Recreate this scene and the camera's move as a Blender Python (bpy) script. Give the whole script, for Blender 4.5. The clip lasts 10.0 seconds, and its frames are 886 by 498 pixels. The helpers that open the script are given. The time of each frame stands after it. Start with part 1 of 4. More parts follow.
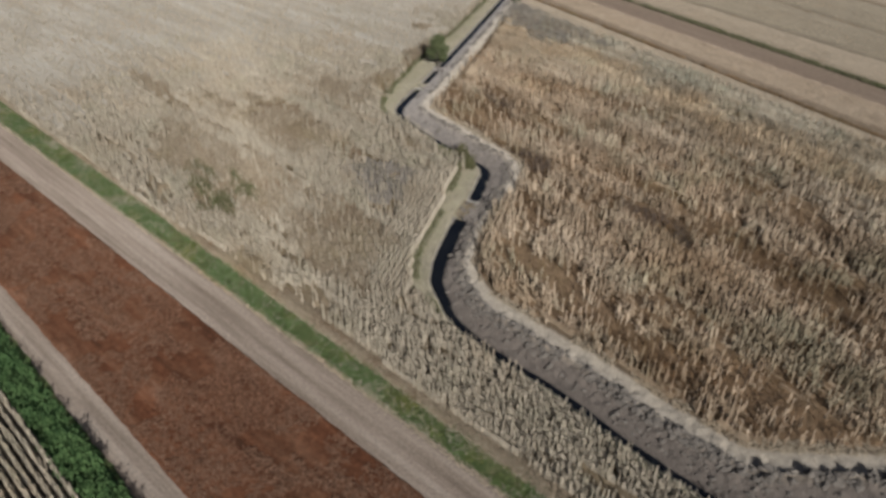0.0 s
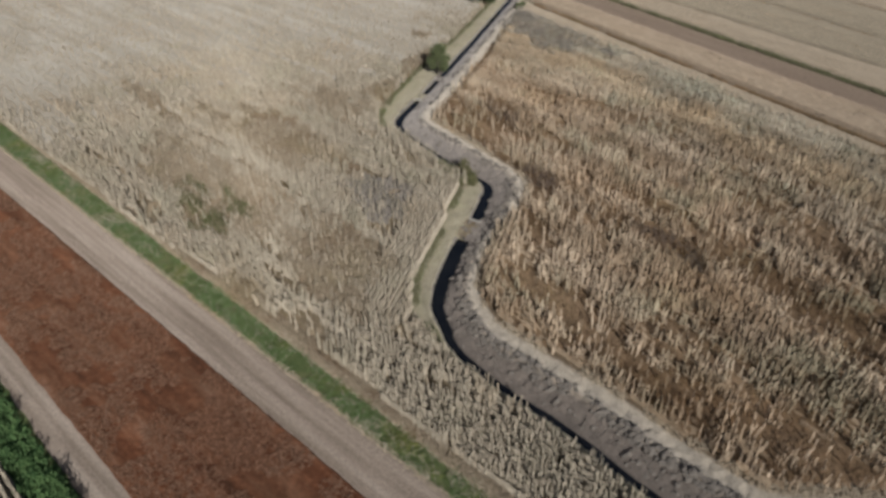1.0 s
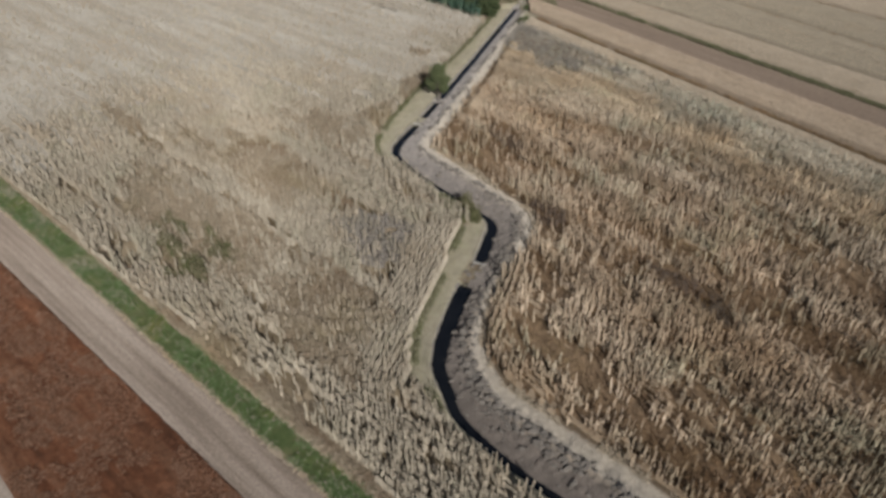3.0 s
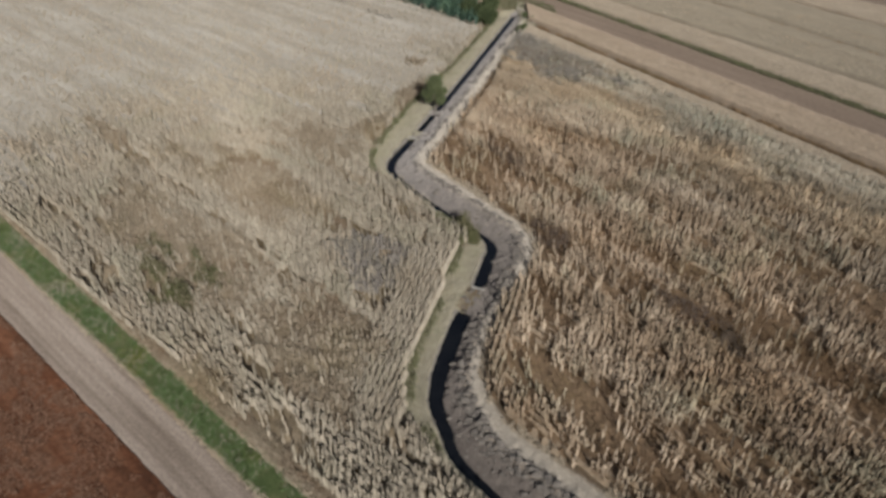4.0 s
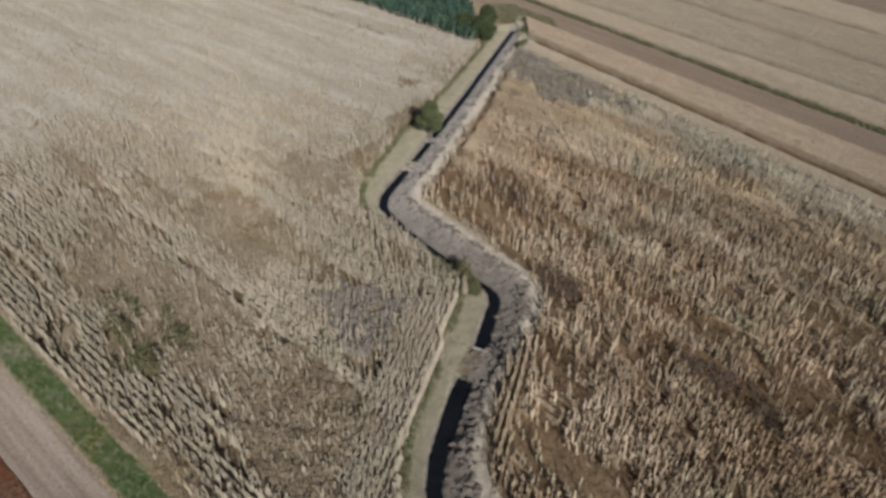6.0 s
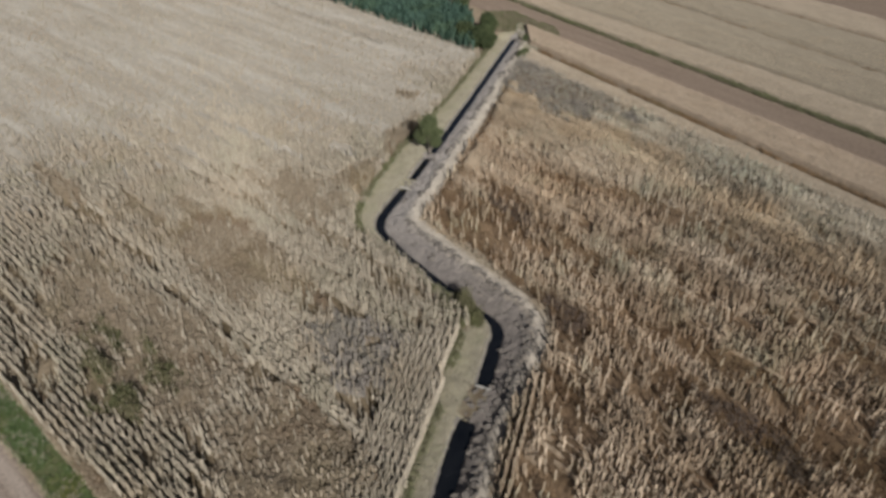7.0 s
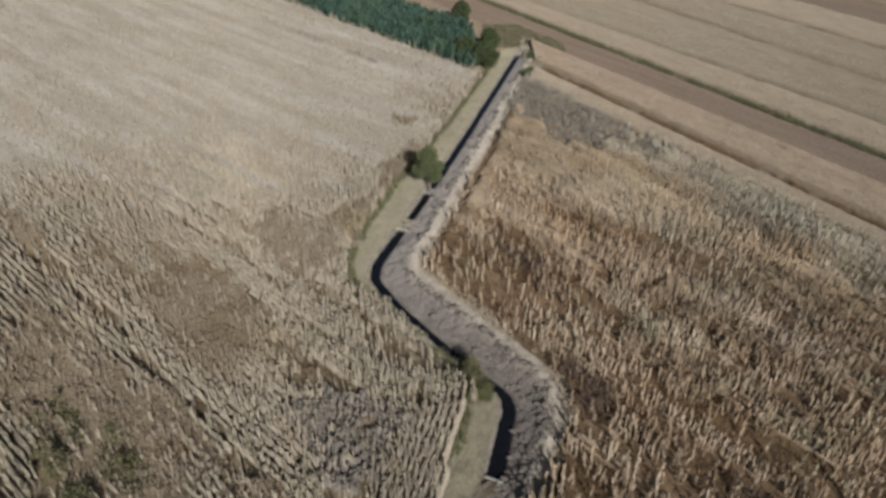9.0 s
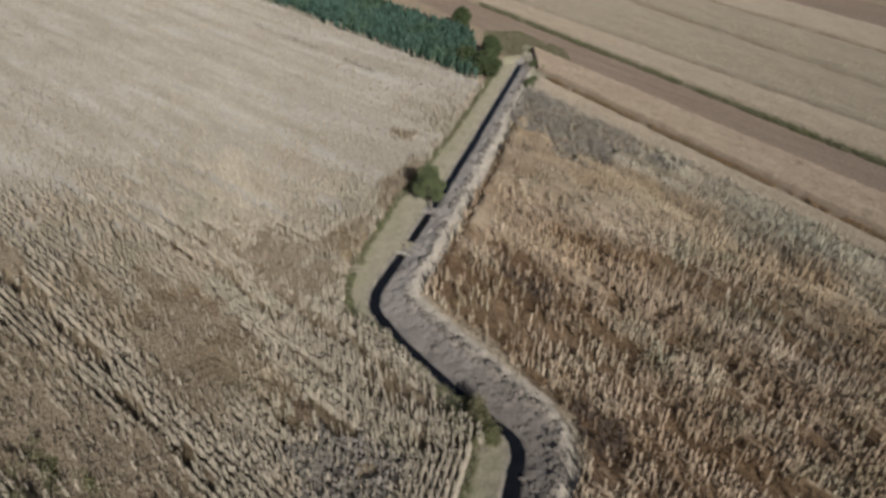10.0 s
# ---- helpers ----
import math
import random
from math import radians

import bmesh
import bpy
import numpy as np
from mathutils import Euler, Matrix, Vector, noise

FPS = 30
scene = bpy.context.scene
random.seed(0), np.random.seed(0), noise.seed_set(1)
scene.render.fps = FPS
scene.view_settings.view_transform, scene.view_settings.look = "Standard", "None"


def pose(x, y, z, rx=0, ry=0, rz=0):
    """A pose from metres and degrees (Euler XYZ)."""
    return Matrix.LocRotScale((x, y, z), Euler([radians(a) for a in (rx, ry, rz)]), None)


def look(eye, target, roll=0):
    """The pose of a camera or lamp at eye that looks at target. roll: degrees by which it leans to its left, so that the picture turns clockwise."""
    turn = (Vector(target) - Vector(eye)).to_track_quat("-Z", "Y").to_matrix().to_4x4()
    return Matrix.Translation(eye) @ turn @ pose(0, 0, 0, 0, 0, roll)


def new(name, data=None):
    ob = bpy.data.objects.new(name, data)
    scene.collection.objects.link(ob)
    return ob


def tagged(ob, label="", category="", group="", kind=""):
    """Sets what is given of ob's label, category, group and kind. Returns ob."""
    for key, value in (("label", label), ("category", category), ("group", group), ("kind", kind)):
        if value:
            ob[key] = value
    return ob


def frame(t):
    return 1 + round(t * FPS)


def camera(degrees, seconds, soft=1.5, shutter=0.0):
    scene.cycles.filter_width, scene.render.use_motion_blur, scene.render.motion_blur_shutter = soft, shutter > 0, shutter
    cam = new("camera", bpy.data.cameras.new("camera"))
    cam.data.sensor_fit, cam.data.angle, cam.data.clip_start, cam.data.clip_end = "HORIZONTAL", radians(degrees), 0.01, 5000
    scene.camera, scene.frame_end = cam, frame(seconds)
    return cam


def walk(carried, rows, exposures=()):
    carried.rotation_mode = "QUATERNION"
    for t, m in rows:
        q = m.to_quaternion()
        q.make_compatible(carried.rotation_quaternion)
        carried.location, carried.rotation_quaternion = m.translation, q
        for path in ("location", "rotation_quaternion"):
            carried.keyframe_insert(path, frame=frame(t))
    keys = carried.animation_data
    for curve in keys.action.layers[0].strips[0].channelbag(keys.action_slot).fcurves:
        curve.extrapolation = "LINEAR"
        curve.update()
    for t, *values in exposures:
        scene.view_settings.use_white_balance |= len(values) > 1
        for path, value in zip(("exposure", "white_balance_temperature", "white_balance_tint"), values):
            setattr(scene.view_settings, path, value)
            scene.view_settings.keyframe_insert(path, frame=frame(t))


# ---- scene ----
cam = camera(66.0, 10.0, soft=3.3)
PATH = [
    (0, (2.081, -1.227, 52.212), (2.015, 0.36, 50.997), -0.3),
    (0.5, (1.854, 1.0, 52.183), (1.79, 2.588, 50.968), -0.2),
    (1, (1.674, 3.263, 52.127), (1.61, 4.852, 50.913), -0.2),
    (1.5, (1.541, 5.446, 52.029), (1.476, 7.036, 50.817), -0.2),
    (2, (1.395, 7.699, 51.964), (1.329, 9.289, 50.752), -0.3),
    (2.5, (1.208, 10.016, 51.932), (1.144, 11.607, 50.721), -0.3),
    (4, (0.822, 16.951, 51.744), (0.772, 18.546, 50.538), -0.1),
    (4.5, (0.723, 19.324, 51.72), (0.677, 20.919, 50.514), -0.1),
    (5, (0.593, 21.836, 51.695), (0.55, 23.432, 50.49), -0.1),
    (5.5, (0.429, 24.373, 51.671), (0.39, 25.968, 50.465), -0.1),
    (7, (-0.131, 32.288, 51.547), (-0.16, 33.883, 50.341), -0.0),
    (7.5, (-0.303, 34.896, 51.515), (-0.329, 36.491, 50.308), -0.1),
    (8, (-0.48, 37.671, 51.43), (-0.504, 39.266, 50.222), -0.1),
    (8.5, (-0.656, 40.317, 51.3), (-0.679, 41.911, 50.092), -0.1),
    (9, (-0.838, 43.051, 51.208), (-0.86, 44.646, 50.0), -0.2),
    (9.5, (-1.129, 45.625, 51.153), (-1.148, 47.218, 49.945), -0.2),
    (10, (-1.429, 48.319, 51.128), (-1.445, 49.911, 49.918), -0.2),
]
walk(cam, [(t, look(eye, target, roll)) for t, eye, target, roll in PATH])

# ---- light ----
SUN_WAY = Vector((-0.295, 0.811, -0.505)).normalized()      # the way the sunlight travels
SUN_ELEVATION = math.asin(-SUN_WAY.z)
world = bpy.data.worlds.new("world")
scene.world = world
world.use_nodes = True
sky = world.node_tree.nodes.new("ShaderNodeTexSky")
sky.sky_type, sky.sun_disc = "NISHITA", False
sky.sun_elevation = SUN_ELEVATION
sky.sun_rotation = math.atan2(-SUN_WAY.x, -SUN_WAY.y)
sky.air_density, sky.dust_density = 0.8, 2.5
world.node_tree.links.new(sky.outputs[0], world.node_tree.nodes["Background"].inputs[0])
world.node_tree.nodes["Background"].inputs[1].default_value = 0.042
sun = new("sun", bpy.data.lights.new("sun", "SUN"))
sun.data.energy, sun.data.angle, sun.data.color = 3.55, radians(0.6), (1.0, 0.992, 0.985)
sun.rotation_euler = SUN_WAY.to_track_quat("-Z", "Y").to_euler()
sun.location = (0, 0, 80)


# ---- materials ----
def shader(name, rough=0.9, spec=0.2):
    m = bpy.data.materials.new(name)
    m.use_nodes = True
    nt = m.node_tree
    b = nt.nodes["Principled BSDF"]
    b.inputs["Roughness"].default_value = rough
    b.inputs["Specular IOR Level"].default_value = spec
    b.inputs["Diffuse Roughness"].default_value = 1.0 if rough > 0.5 else 0.0
    return m, nt, b


def node(nt, kind, **values):
    n = nt.nodes.new(kind)
    for key, value in values.items():
        n.inputs[key.replace("_", " ")].default_value = value
    return n


def noise_of(nt, scale, detail=4.0, rough=0.6, stretch=None, turn=0.0):
    """World-space noise, in metres; stretch scales the axes after a turn about z."""
    pos = nt.nodes.new("ShaderNodeNewGeometry").outputs["Position"]
    if stretch:
        for key, value in (("Rotation", (0, 0, turn)), ("Scale", stretch)):
            mp = nt.nodes.new("ShaderNodeMapping")
            mp.inputs[key].default_value = value
            nt.links.new(pos, mp.inputs["Vector"])
            pos = mp.outputs[0]
    n = node(nt, "ShaderNodeTexNoise", Scale=scale, Detail=detail, Roughness=rough)
    nt.links.new(pos, n.inputs["Vector"])
    return n.outputs["Fac"]


def ramp(nt, fac, stops):
    r = nt.nodes.new("ShaderNodeValToRGB")
    el = r.color_ramp.elements
    while len(el) < len(stops):
        el.new(0.5)
    for e, (p, c) in zip(el, stops):
        e.position, e.color = p, (*c, 1)
    nt.links.new(fac, r.inputs[0])
    return r.outputs[0]


def mix(nt, a, b, fac, mode="MIX"):
    m = nt.nodes.new("ShaderNodeMix")
    m.data_type, m.blend_type = "RGBA", mode
    for socket, v in ((m.inputs[6], a), (m.inputs[7], b), (m.inputs[0], fac)):
        if isinstance(v, (int, float)):
            socket.default_value = v
        elif isinstance(v, tuple):
            socket.default_value = (*v, 1)
        else:
            nt.links.new(v, socket)
    return m.outputs[2]


def bump(nt, b, height, strength, distance):
    n = node(nt, "ShaderNodeBump", Strength=strength, Distance=distance)
    nt.links.new(height, n.inputs["Height"])
    nt.links.new(n.outputs[0], b.inputs["Normal"])


def row_tint(nt, col, low, high, turn=0.816):
    """Long bands of slightly different tint along the rows."""
    bands = ramp(nt, noise_of(nt, 0.24, 3.0, 0.55, (0.16, 1, 0.1), turn), [(0.40, low), (0.60, high)])
    return mix(nt, col, bands, 1.0, "MULTIPLY")


def zone_tint(nt, col):
    """Beyond the ditch: an ochre band through the field, greyer maize behind it, tan again at its end."""
    pos = nt.nodes.new("ShaderNodeNewGeometry").outputs["Position"]
    dot = nt.nodes.new("ShaderNodeVectorMath")
    dot.operation = "DOT_PRODUCT"
    nt.links.new(pos, dot.inputs[0])
    dot.inputs[1].default_value = (0.80 / 40, 0.60 / 40, 0)
    wave = nt.nodes.new("ShaderNodeMath")
    wave.operation = "MULTIPLY_ADD"
    nt.links.new(noise_of(nt, 0.16, 4.0, 0.65), wave.inputs[0])
    wave.inputs[1].default_value = 0.36
    nt.links.new(dot.outputs["Value"], wave.inputs[2])
    shift = nt.nodes.new("ShaderNodeMath")
    shift.operation = "ADD"
    nt.links.new(wave.outputs[0], shift.inputs[0])
    shift.inputs[1].default_value = 0.5 - 0.18 - (22.5 * 0.80 + 129.5 * 0.60) / 40
    tint = ramp(nt, shift.outputs[0], [(0.12, (1.05, 1.0, 0.945)), (0.34, (1.02, 1.02, 1.0)), (0.47, (1.05, 1.01, 0.92)), (0.53, (1.05, 1.01, 0.92)),
                                       (0.62, (0.965, 1.02, 1.04)), (0.82, (0.98, 1.04, 1.05)), (0.93, (1.04, 1.03, 0.97))])
    return mix(nt, col, tint, 1.0, "MULTIPLY")


def blades(name, dark, light, tints, rough=0.75, patch=0.06, bands=None):
    """Dry or green leaves: each leaf its own shade, and slow changes of tint across the field."""
    m, nt, b = shader(name, rough, 0.15)
    rnd = nt.nodes.new("ShaderNodeNewGeometry").outputs["Random Per Island"]
    col = ramp(nt, rnd, [(0.0, dark), (0.55, tuple(0.35 * d + 0.65 * l for d, l in zip(dark, light))), (1.0, light)])
    for k, (tint, amount) in enumerate(tints):
        f = ramp(nt, noise_of(nt, patch * (1 + 0.8 * k), 3.0, 0.6, (1, 1, 0.2)), [(0.50, (0, 0, 0)), (0.66, (amount,) * 3)])
        col = mix(nt, col, tint, f, "MULTIPLY")
    if bands:
        col = zone_tint(nt, row_tint(nt, col, *bands))
    nt.links.new(col, b.inputs["Base Color"])
    return m


def soil(name, stops, scale, fine, bump_size, rough=0.95, stretch=None, turn=0.0, bands=None, rows=None):
    m, nt, b = shader(name, rough, 0.1)
    big = ramp(nt, noise_of(nt, scale, 5.0, 0.65, stretch, turn), stops)
    small = noise_of(nt, fine, 6.0, 0.7)
    col = mix(nt, big, ramp(nt, small, [(0.25, (0.55, 0.55, 0.55)), (0.75, (1.25, 1.22, 1.18))]), 1.0, "MULTIPLY")
    if bands:
        col = zone_tint(nt, row_tint(nt, col, *bands))
    if rows:
        col = row_tint(nt, col, *rows, turn=turn)
    nt.links.new(col, b.inputs["Base Color"])
    bump(nt, b, small, 0.9, bump_size)
    return m


MAIZE = blades("dry_maize", (0.315, 0.269, 0.203), (0.485, 0.423, 0.33), [((1.0, 0.88, 0.76), 0.45), ((0.90, 0.94, 0.90), 0.7)])
MAIZE_RIGHT = blades("dry_maize_tawny", (0.35, 0.288, 0.220), (0.55, 0.473, 0.378), [((1.0, 0.86, 0.70), 0.5), ((0.82, 0.93, 0.90), 0.9)], patch=0.05, bands=((0.78, 0.735, 0.68), (1.15, 1.15, 1.14)))
STRAW = blades("straw", (0.34, 0.28, 0.20), (0.58, 0.49, 0.37), [((1.0, 0.84, 0.66), 0.6)])
WEED_DRY = blades("dry_weeds", (0.22, 0.172, 0.118), (0.39, 0.318, 0.228), [((0.88, 0.9, 0.74), 0.6), ((0.72, 0.62, 0.55), 0.8)])
WEED_BROWN = blades("brown_weeds", (0.17, 0.115, 0.075), (0.33, 0.24, 0.155), [((1.0, 0.82, 0.60), 0.7), ((0.86, 0.95, 0.78), 0.6)], patch=0.05, bands=((0.78, 0.735, 0.68), (1.15, 1.15, 1.14)))
WEED_DARK = blades("dark_brown_weeds", (0.085, 0.06, 0.045), (0.20, 0.15, 0.115), [((0.86, 0.95, 0.8), 0.5)])
WEED_GREY = blades("grey_weeds", (0.165, 0.146, 0.125), (0.315, 0.28, 0.24), [((0.9, 0.95, 0.8), 0.5)])
WEED_PALE = blades("pale_grey_weeds", (0.25, 0.225, 0.185), (0.45, 0.405, 0.34), [((0.9, 0.95, 0.8), 0.5)])
WEED_RED = blades("reddish_stubble", (0.10, 0.052, 0.031), (0.28, 0.165, 0.108), [((1.0, 0.8, 0.7), 0.5)])
GRASS = blades("green_grass", (0.05, 0.09, 0.028), (0.165, 0.235, 0.095), [((1.5, 1.05, 0.85), 0.9), ((0.7, 0.75, 0.7), 0.6)], patch=0.16)
GRASS_LUSH = blades("lush_weeds", (0.032, 0.07, 0.024), (0.12, 0.20, 0.075), [((0.8, 0.9, 0.9), 0.6)], patch=0.3)
GRASS_OLIVE = blades("olive_weeds", (0.11, 0.108, 0.058), (0.23, 0.22, 0.128), [((0.8, 0.95, 0.7), 0.6)], patch=0.25)
GRASS_DARK = blades("dark_olive_weeds", (0.085, 0.080, 0.040), (0.19, 0.172, 0.10), [((0.8, 0.95, 0.7), 0.6)], patch=0.25)
GRASS_DRY = blades("dry_verge_grass", (0.30, 0.265, 0.195), (0.48, 0.43, 0.33), [((0.86, 0.96, 0.78), 0.7)], patch=0.3)
THICKET = blades("bluish_green_thicket", (0.022, 0.046, 0.033), (0.09, 0.15, 0.113), [((1.2, 1.05, 0.75), 0.6)], patch=0.12)
LEAVES = blades("tree_leaves", (0.045, 0.06, 0.027), (0.165, 0.185, 0.09), [], patch=0.5)
LEAVES_DARK = blades("dark_tree_leaves", (0.022, 0.036, 0.016), (0.10, 0.12, 0.055), [], patch=0.5)

# the ground: its "bank" value runs from the field (-2) over the verge (-1 to 0), the water's edge (0) and the spoil bank (to 1) and track (to 2) into the field
GROUND, nt, b = shader("ground_soil", 0.95, 0.1)
att = nt.nodes.new("ShaderNodeAttribute")
att.attribute_name = "bank"
wob = nt.nodes.new("ShaderNodeMath")
wob.operation = "MULTIPLY_ADD"
nt.links.new(noise_of(nt, 0.9, 5.0, 0.7), wob.inputs[0])
wob.inputs[1].default_value = 0.085
nt.links.new(att.outputs["Fac"], wob.inputs[2])
zone = ramp(nt, wob.outputs[0], [
    (0.05, (0.25, 0.205, 0.15)), (0.25, (0.25, 0.205, 0.15)), (0.31, (0.33, 0.305, 0.215)), (0.50, (0.39, 0.36, 0.275)),
    (0.535, (0.21, 0.193, 0.172)), (0.58, (0.275, 0.256, 0.243)), (0.74, (0.32, 0.297, 0.278)), (0.785, (0.43, 0.395, 0.345)),
    (0.97, (0.45, 0.405, 0.34)), (1.0, (0.17, 0.13, 0.09))])
large = ramp(nt, noise_of(nt, 0.55, 6.0, 0.7), [(0.3, (0.74, 0.73, 0.72)), (0.7, (1.2, 1.17, 1.13))])
fine = noise_of(nt, 5.0, 6.0, 0.75)
damp = nt.nodes.new("ShaderNodeAttribute")
damp.attribute_name = "damp"
col = mix(nt, mix(nt, zone, (0.66, 0.62, 0.585), damp.outputs["Fac"], "MULTIPLY"), large, 1.0, "MULTIPLY")
col = mix(nt, col, ramp(nt, fine, [(0.28, (0.6, 0.6, 0.6)), (0.72, (1.25, 1.23, 1.2))]), 1.0, "MULTIPLY")
nt.links.new(col, b.inputs["Base Color"])
bump(nt, b, fine, 1.0, 0.12)

STRIP_TURN = math.atan2(0.6295, 0.777)
PLOUGH = soil("reddish_ploughed_soil", [(0.28, (0.07, 0.033, 0.02)), (0.46, (0.14, 0.062, 0.034)), (0.60, (0.185, 0.092, 0.054)), (0.74, (0.26, 0.158, 0.108))], 0.55, 2.2, 0.2, stretch=(0.16, 1, 1), turn=STRIP_TURN, rows=((0.90, 0.94, 0.97), (1.10, 1.02, 0.98)))
TRACK = soil("pale_track_dirt", [(0.34, (0.20, 0.16, 0.128)), (0.5, (0.29, 0.238, 0.195)), (0.66, (0.37, 0.312, 0.262))], 0.8, 4.0, 0.02, stretch=(0.04, 1.1, 1), turn=STRIP_TURN)
BROWN = soil("bare_brown_soil", [(0.3, (0.17, 0.13, 0.10)), (0.7, (0.235, 0.185, 0.145))], 0.8, 2.0, 0.06, stretch=(0.06, 1.1, 1), turn=STRIP_TURN + 0.17)
TURF = soil("green_turf", [(0.3, (0.055, 0.085, 0.032)), (0.5, (0.09, 0.115, 0.048)), (0.7, (0.19, 0.175, 0.10))], 0.35, 4.0, 0.05)
CANOPY = soil("tan_crop_canopy", [(0.3, (0.308, 0.256, 0.193)), (0.7, (0.377, 0.316, 0.241))], 0.7, 3.5, 0.15, stretch=(0.3, 1, 1), turn=STRIP_TURN + 0.17)
CANOPY_OCHRE = soil("ochre_crop_canopy", [(0.3, (0.304, 0.239, 0.173)), (0.7, (0.391, 0.315, 0.237))], 0.5, 3.0, 0.2, stretch=(0.3, 1, 1), turn=STRIP_TURN + 0.17)
CANOPY_PALE = soil("pale_crop_canopy", [(0.3, (0.313, 0.262, 0.198)), (0.7, (0.414, 0.345, 0.262))], 0.7, 3.0, 0.18, stretch=(0.25, 1, 1), turn=STRIP_TURN + 0.17)
CANOPY_OLIVE = soil("olive_crop_canopy", [(0.3, (0.258, 0.221, 0.166)), (0.7, (0.327, 0.281, 0.212))], 0.7, 3.0, 0.18, stretch=(0.25, 1, 1), turn=STRIP_TURN + 0.17)
CANOPY_MAIZE = soil("pale_maize_canopy", [(0.28, (0.298, 0.276, 0.235)), (0.5, (0.348, 0.323, 0.277)), (0.72, (0.39, 0.362, 0.312))], 0.5, 2.4, 0.10, stretch=(0.10, 1, 1), turn=STRIP_TURN, rows=((0.90, 0.87, 0.83), (1.06, 1.06, 1.06)))
RIDGE = soil("maize_row_leaves", [(0.28, (0.325, 0.28, 0.213)), (0.5, (0.43, 0.378, 0.297)), (0.72, (0.505, 0.447, 0.36))], 0.5, 2.6, 0.25, stretch=(0.3, 1, 1), turn=STRIP_TURN + 0.07)
RIDGE_TAWNY = soil("tawny_row_leaves", [(0.28, (0.31, 0.252, 0.188)), (0.5, (0.40, 0.334, 0.256)), (0.72, (0.47, 0.402, 0.315))], 0.35, 2.6, 0.25, stretch=(0.25, 1, 1), turn=STRIP_TURN + 0.12, bands=((0.78, 0.735, 0.68), (1.15, 1.15, 1.14)))
UNDERGROWTH = soil("brown_undergrowth", [(0.28, (0.125, 0.09, 0.063)), (0.5, (0.21, 0.155, 0.105)), (0.72, (0.31, 0.235, 0.162))], 0.45, 2.4, 0.3, stretch=(0.4, 1, 1), turn=STRIP_TURN + 0.12, bands=((0.78, 0.735, 0.68), (1.15, 1.15, 1.14)))
PATCH_WEEDS = soil("dull_brown_weeds", [(0.30, (0.13, 0.10, 0.062)), (0.44, (0.22, 0.172, 0.112)), (0.56, (0.275, 0.22, 0.15)), (0.70, (0.36, 0.292, 0.21))], 0.32, 2.4, 0.35, stretch=(0.45, 1, 1), turn=STRIP_TURN)
CLOD = soil("dredged_clods", [(0.3, (0.14, 0.125, 0.11)), (0.7, (0.27, 0.245, 0.215))], 1.5, 9.0, 0.05)
CONCRETE = soil("weathered_concrete", [(0.3, (0.32, 0.31, 0.28)), (0.7, (0.48, 0.46, 0.42))], 1.2, 12.0, 0.01)
BARK = soil("grey_bark", [(0.3, (0.15, 0.13, 0.11)), (0.7, (0.27, 0.24, 0.20))], 3.0, 14.0, 0.03)
SAND = soil("pale_sand", [(0.3, (0.42, 0.38, 0.30)), (0.7, (0.55, 0.50, 0.41))], 0.8, 6.0, 0.04)
PIPE_IN, nt, b = shader("dark_pipe", 0.9, 0.1)
nt.links.new(ramp(nt, noise_of(nt, 6.0), [(0.3, (0.03, 0.028, 0.025)), (0.7, (0.07, 0.065, 0.06))]), b.inputs["Base Color"])
WATER, nt, b = shader("ditch_water", 0.06, 0.5)
nt.links.new(ramp(nt, noise_of(nt, 0.8), [(0.3, (0.006, 0.007, 0.009)), (0.7, (0.014, 0.015, 0.017))]), b.inputs["Base Color"])
bump(nt, b, noise_of(nt, 5.0, 3.0), 0.15, 0.02)


# ---- mesh helpers ----
RNG = np.random.default_rng(7)


def mesh_of(name, verts, faces, material, smooth=False):
    """A mesh from arrays: verts (n, 3) and faces (m, 3) or (m, 4)."""
    verts, faces = np.asarray(verts, np.float32), np.asarray(faces, np.int32)
    me = bpy.data.meshes.new(name)
    k = faces.shape[1]
    me.vertices.add(len(verts))
    me.vertices.foreach_set("co", verts.ravel())
    me.loops.add(faces.size)
    me.loops.foreach_set("vertex_index", faces.ravel())
    me.polygons.add(len(faces))
    me.polygons.foreach_set("loop_start", np.arange(0, faces.size, k, dtype=np.int32))
    me.polygons.foreach_set("use_smooth", np.full(len(faces), smooth))
    me.update(calc_edges=True)
    me.materials.append(material)
    return me


def part(name, bm, material, parent, label=""):
    """Links a bmesh as one mesh object under a thing or a part."""
    me = bpy.data.meshes.new(name)
    bm.to_mesh(me)
    bm.free()
    me.materials.append(material)
    ob = new(name, me)
    ob.parent = parent
    return tagged(ob, label)


def value_noise(x, y, seed=0):
    """Smooth noise from 0 to 1 over the plan, one cell a unit."""
    table = np.random.default_rng(seed).random((256, 256))
    xi, yi = np.floor(x).astype(int), np.floor(y).astype(int)
    fx, fy = x - xi, y - yi
    fx, fy = fx * fx * (3 - 2 * fx), fy * fy * (3 - 2 * fy)
    t = lambda a, c: table[a % 256, c % 256]
    top = t(xi, yi) * (1 - fx) + t(xi + 1, yi) * fx
    low = t(xi, yi + 1) * (1 - fx) + t(xi + 1, yi + 1) * fx
    return top * (1 - fy) + low * fy


def fractal(x, y, scale, seed=0, octaves=3):
    total, weight = 0.0, 0.0
    for k in range(octaves):
        total = total + value_noise(x * scale * 2**k, y * scale * 2**k, seed + k) * 0.55**k
        weight += 0.55**k
    return total / weight


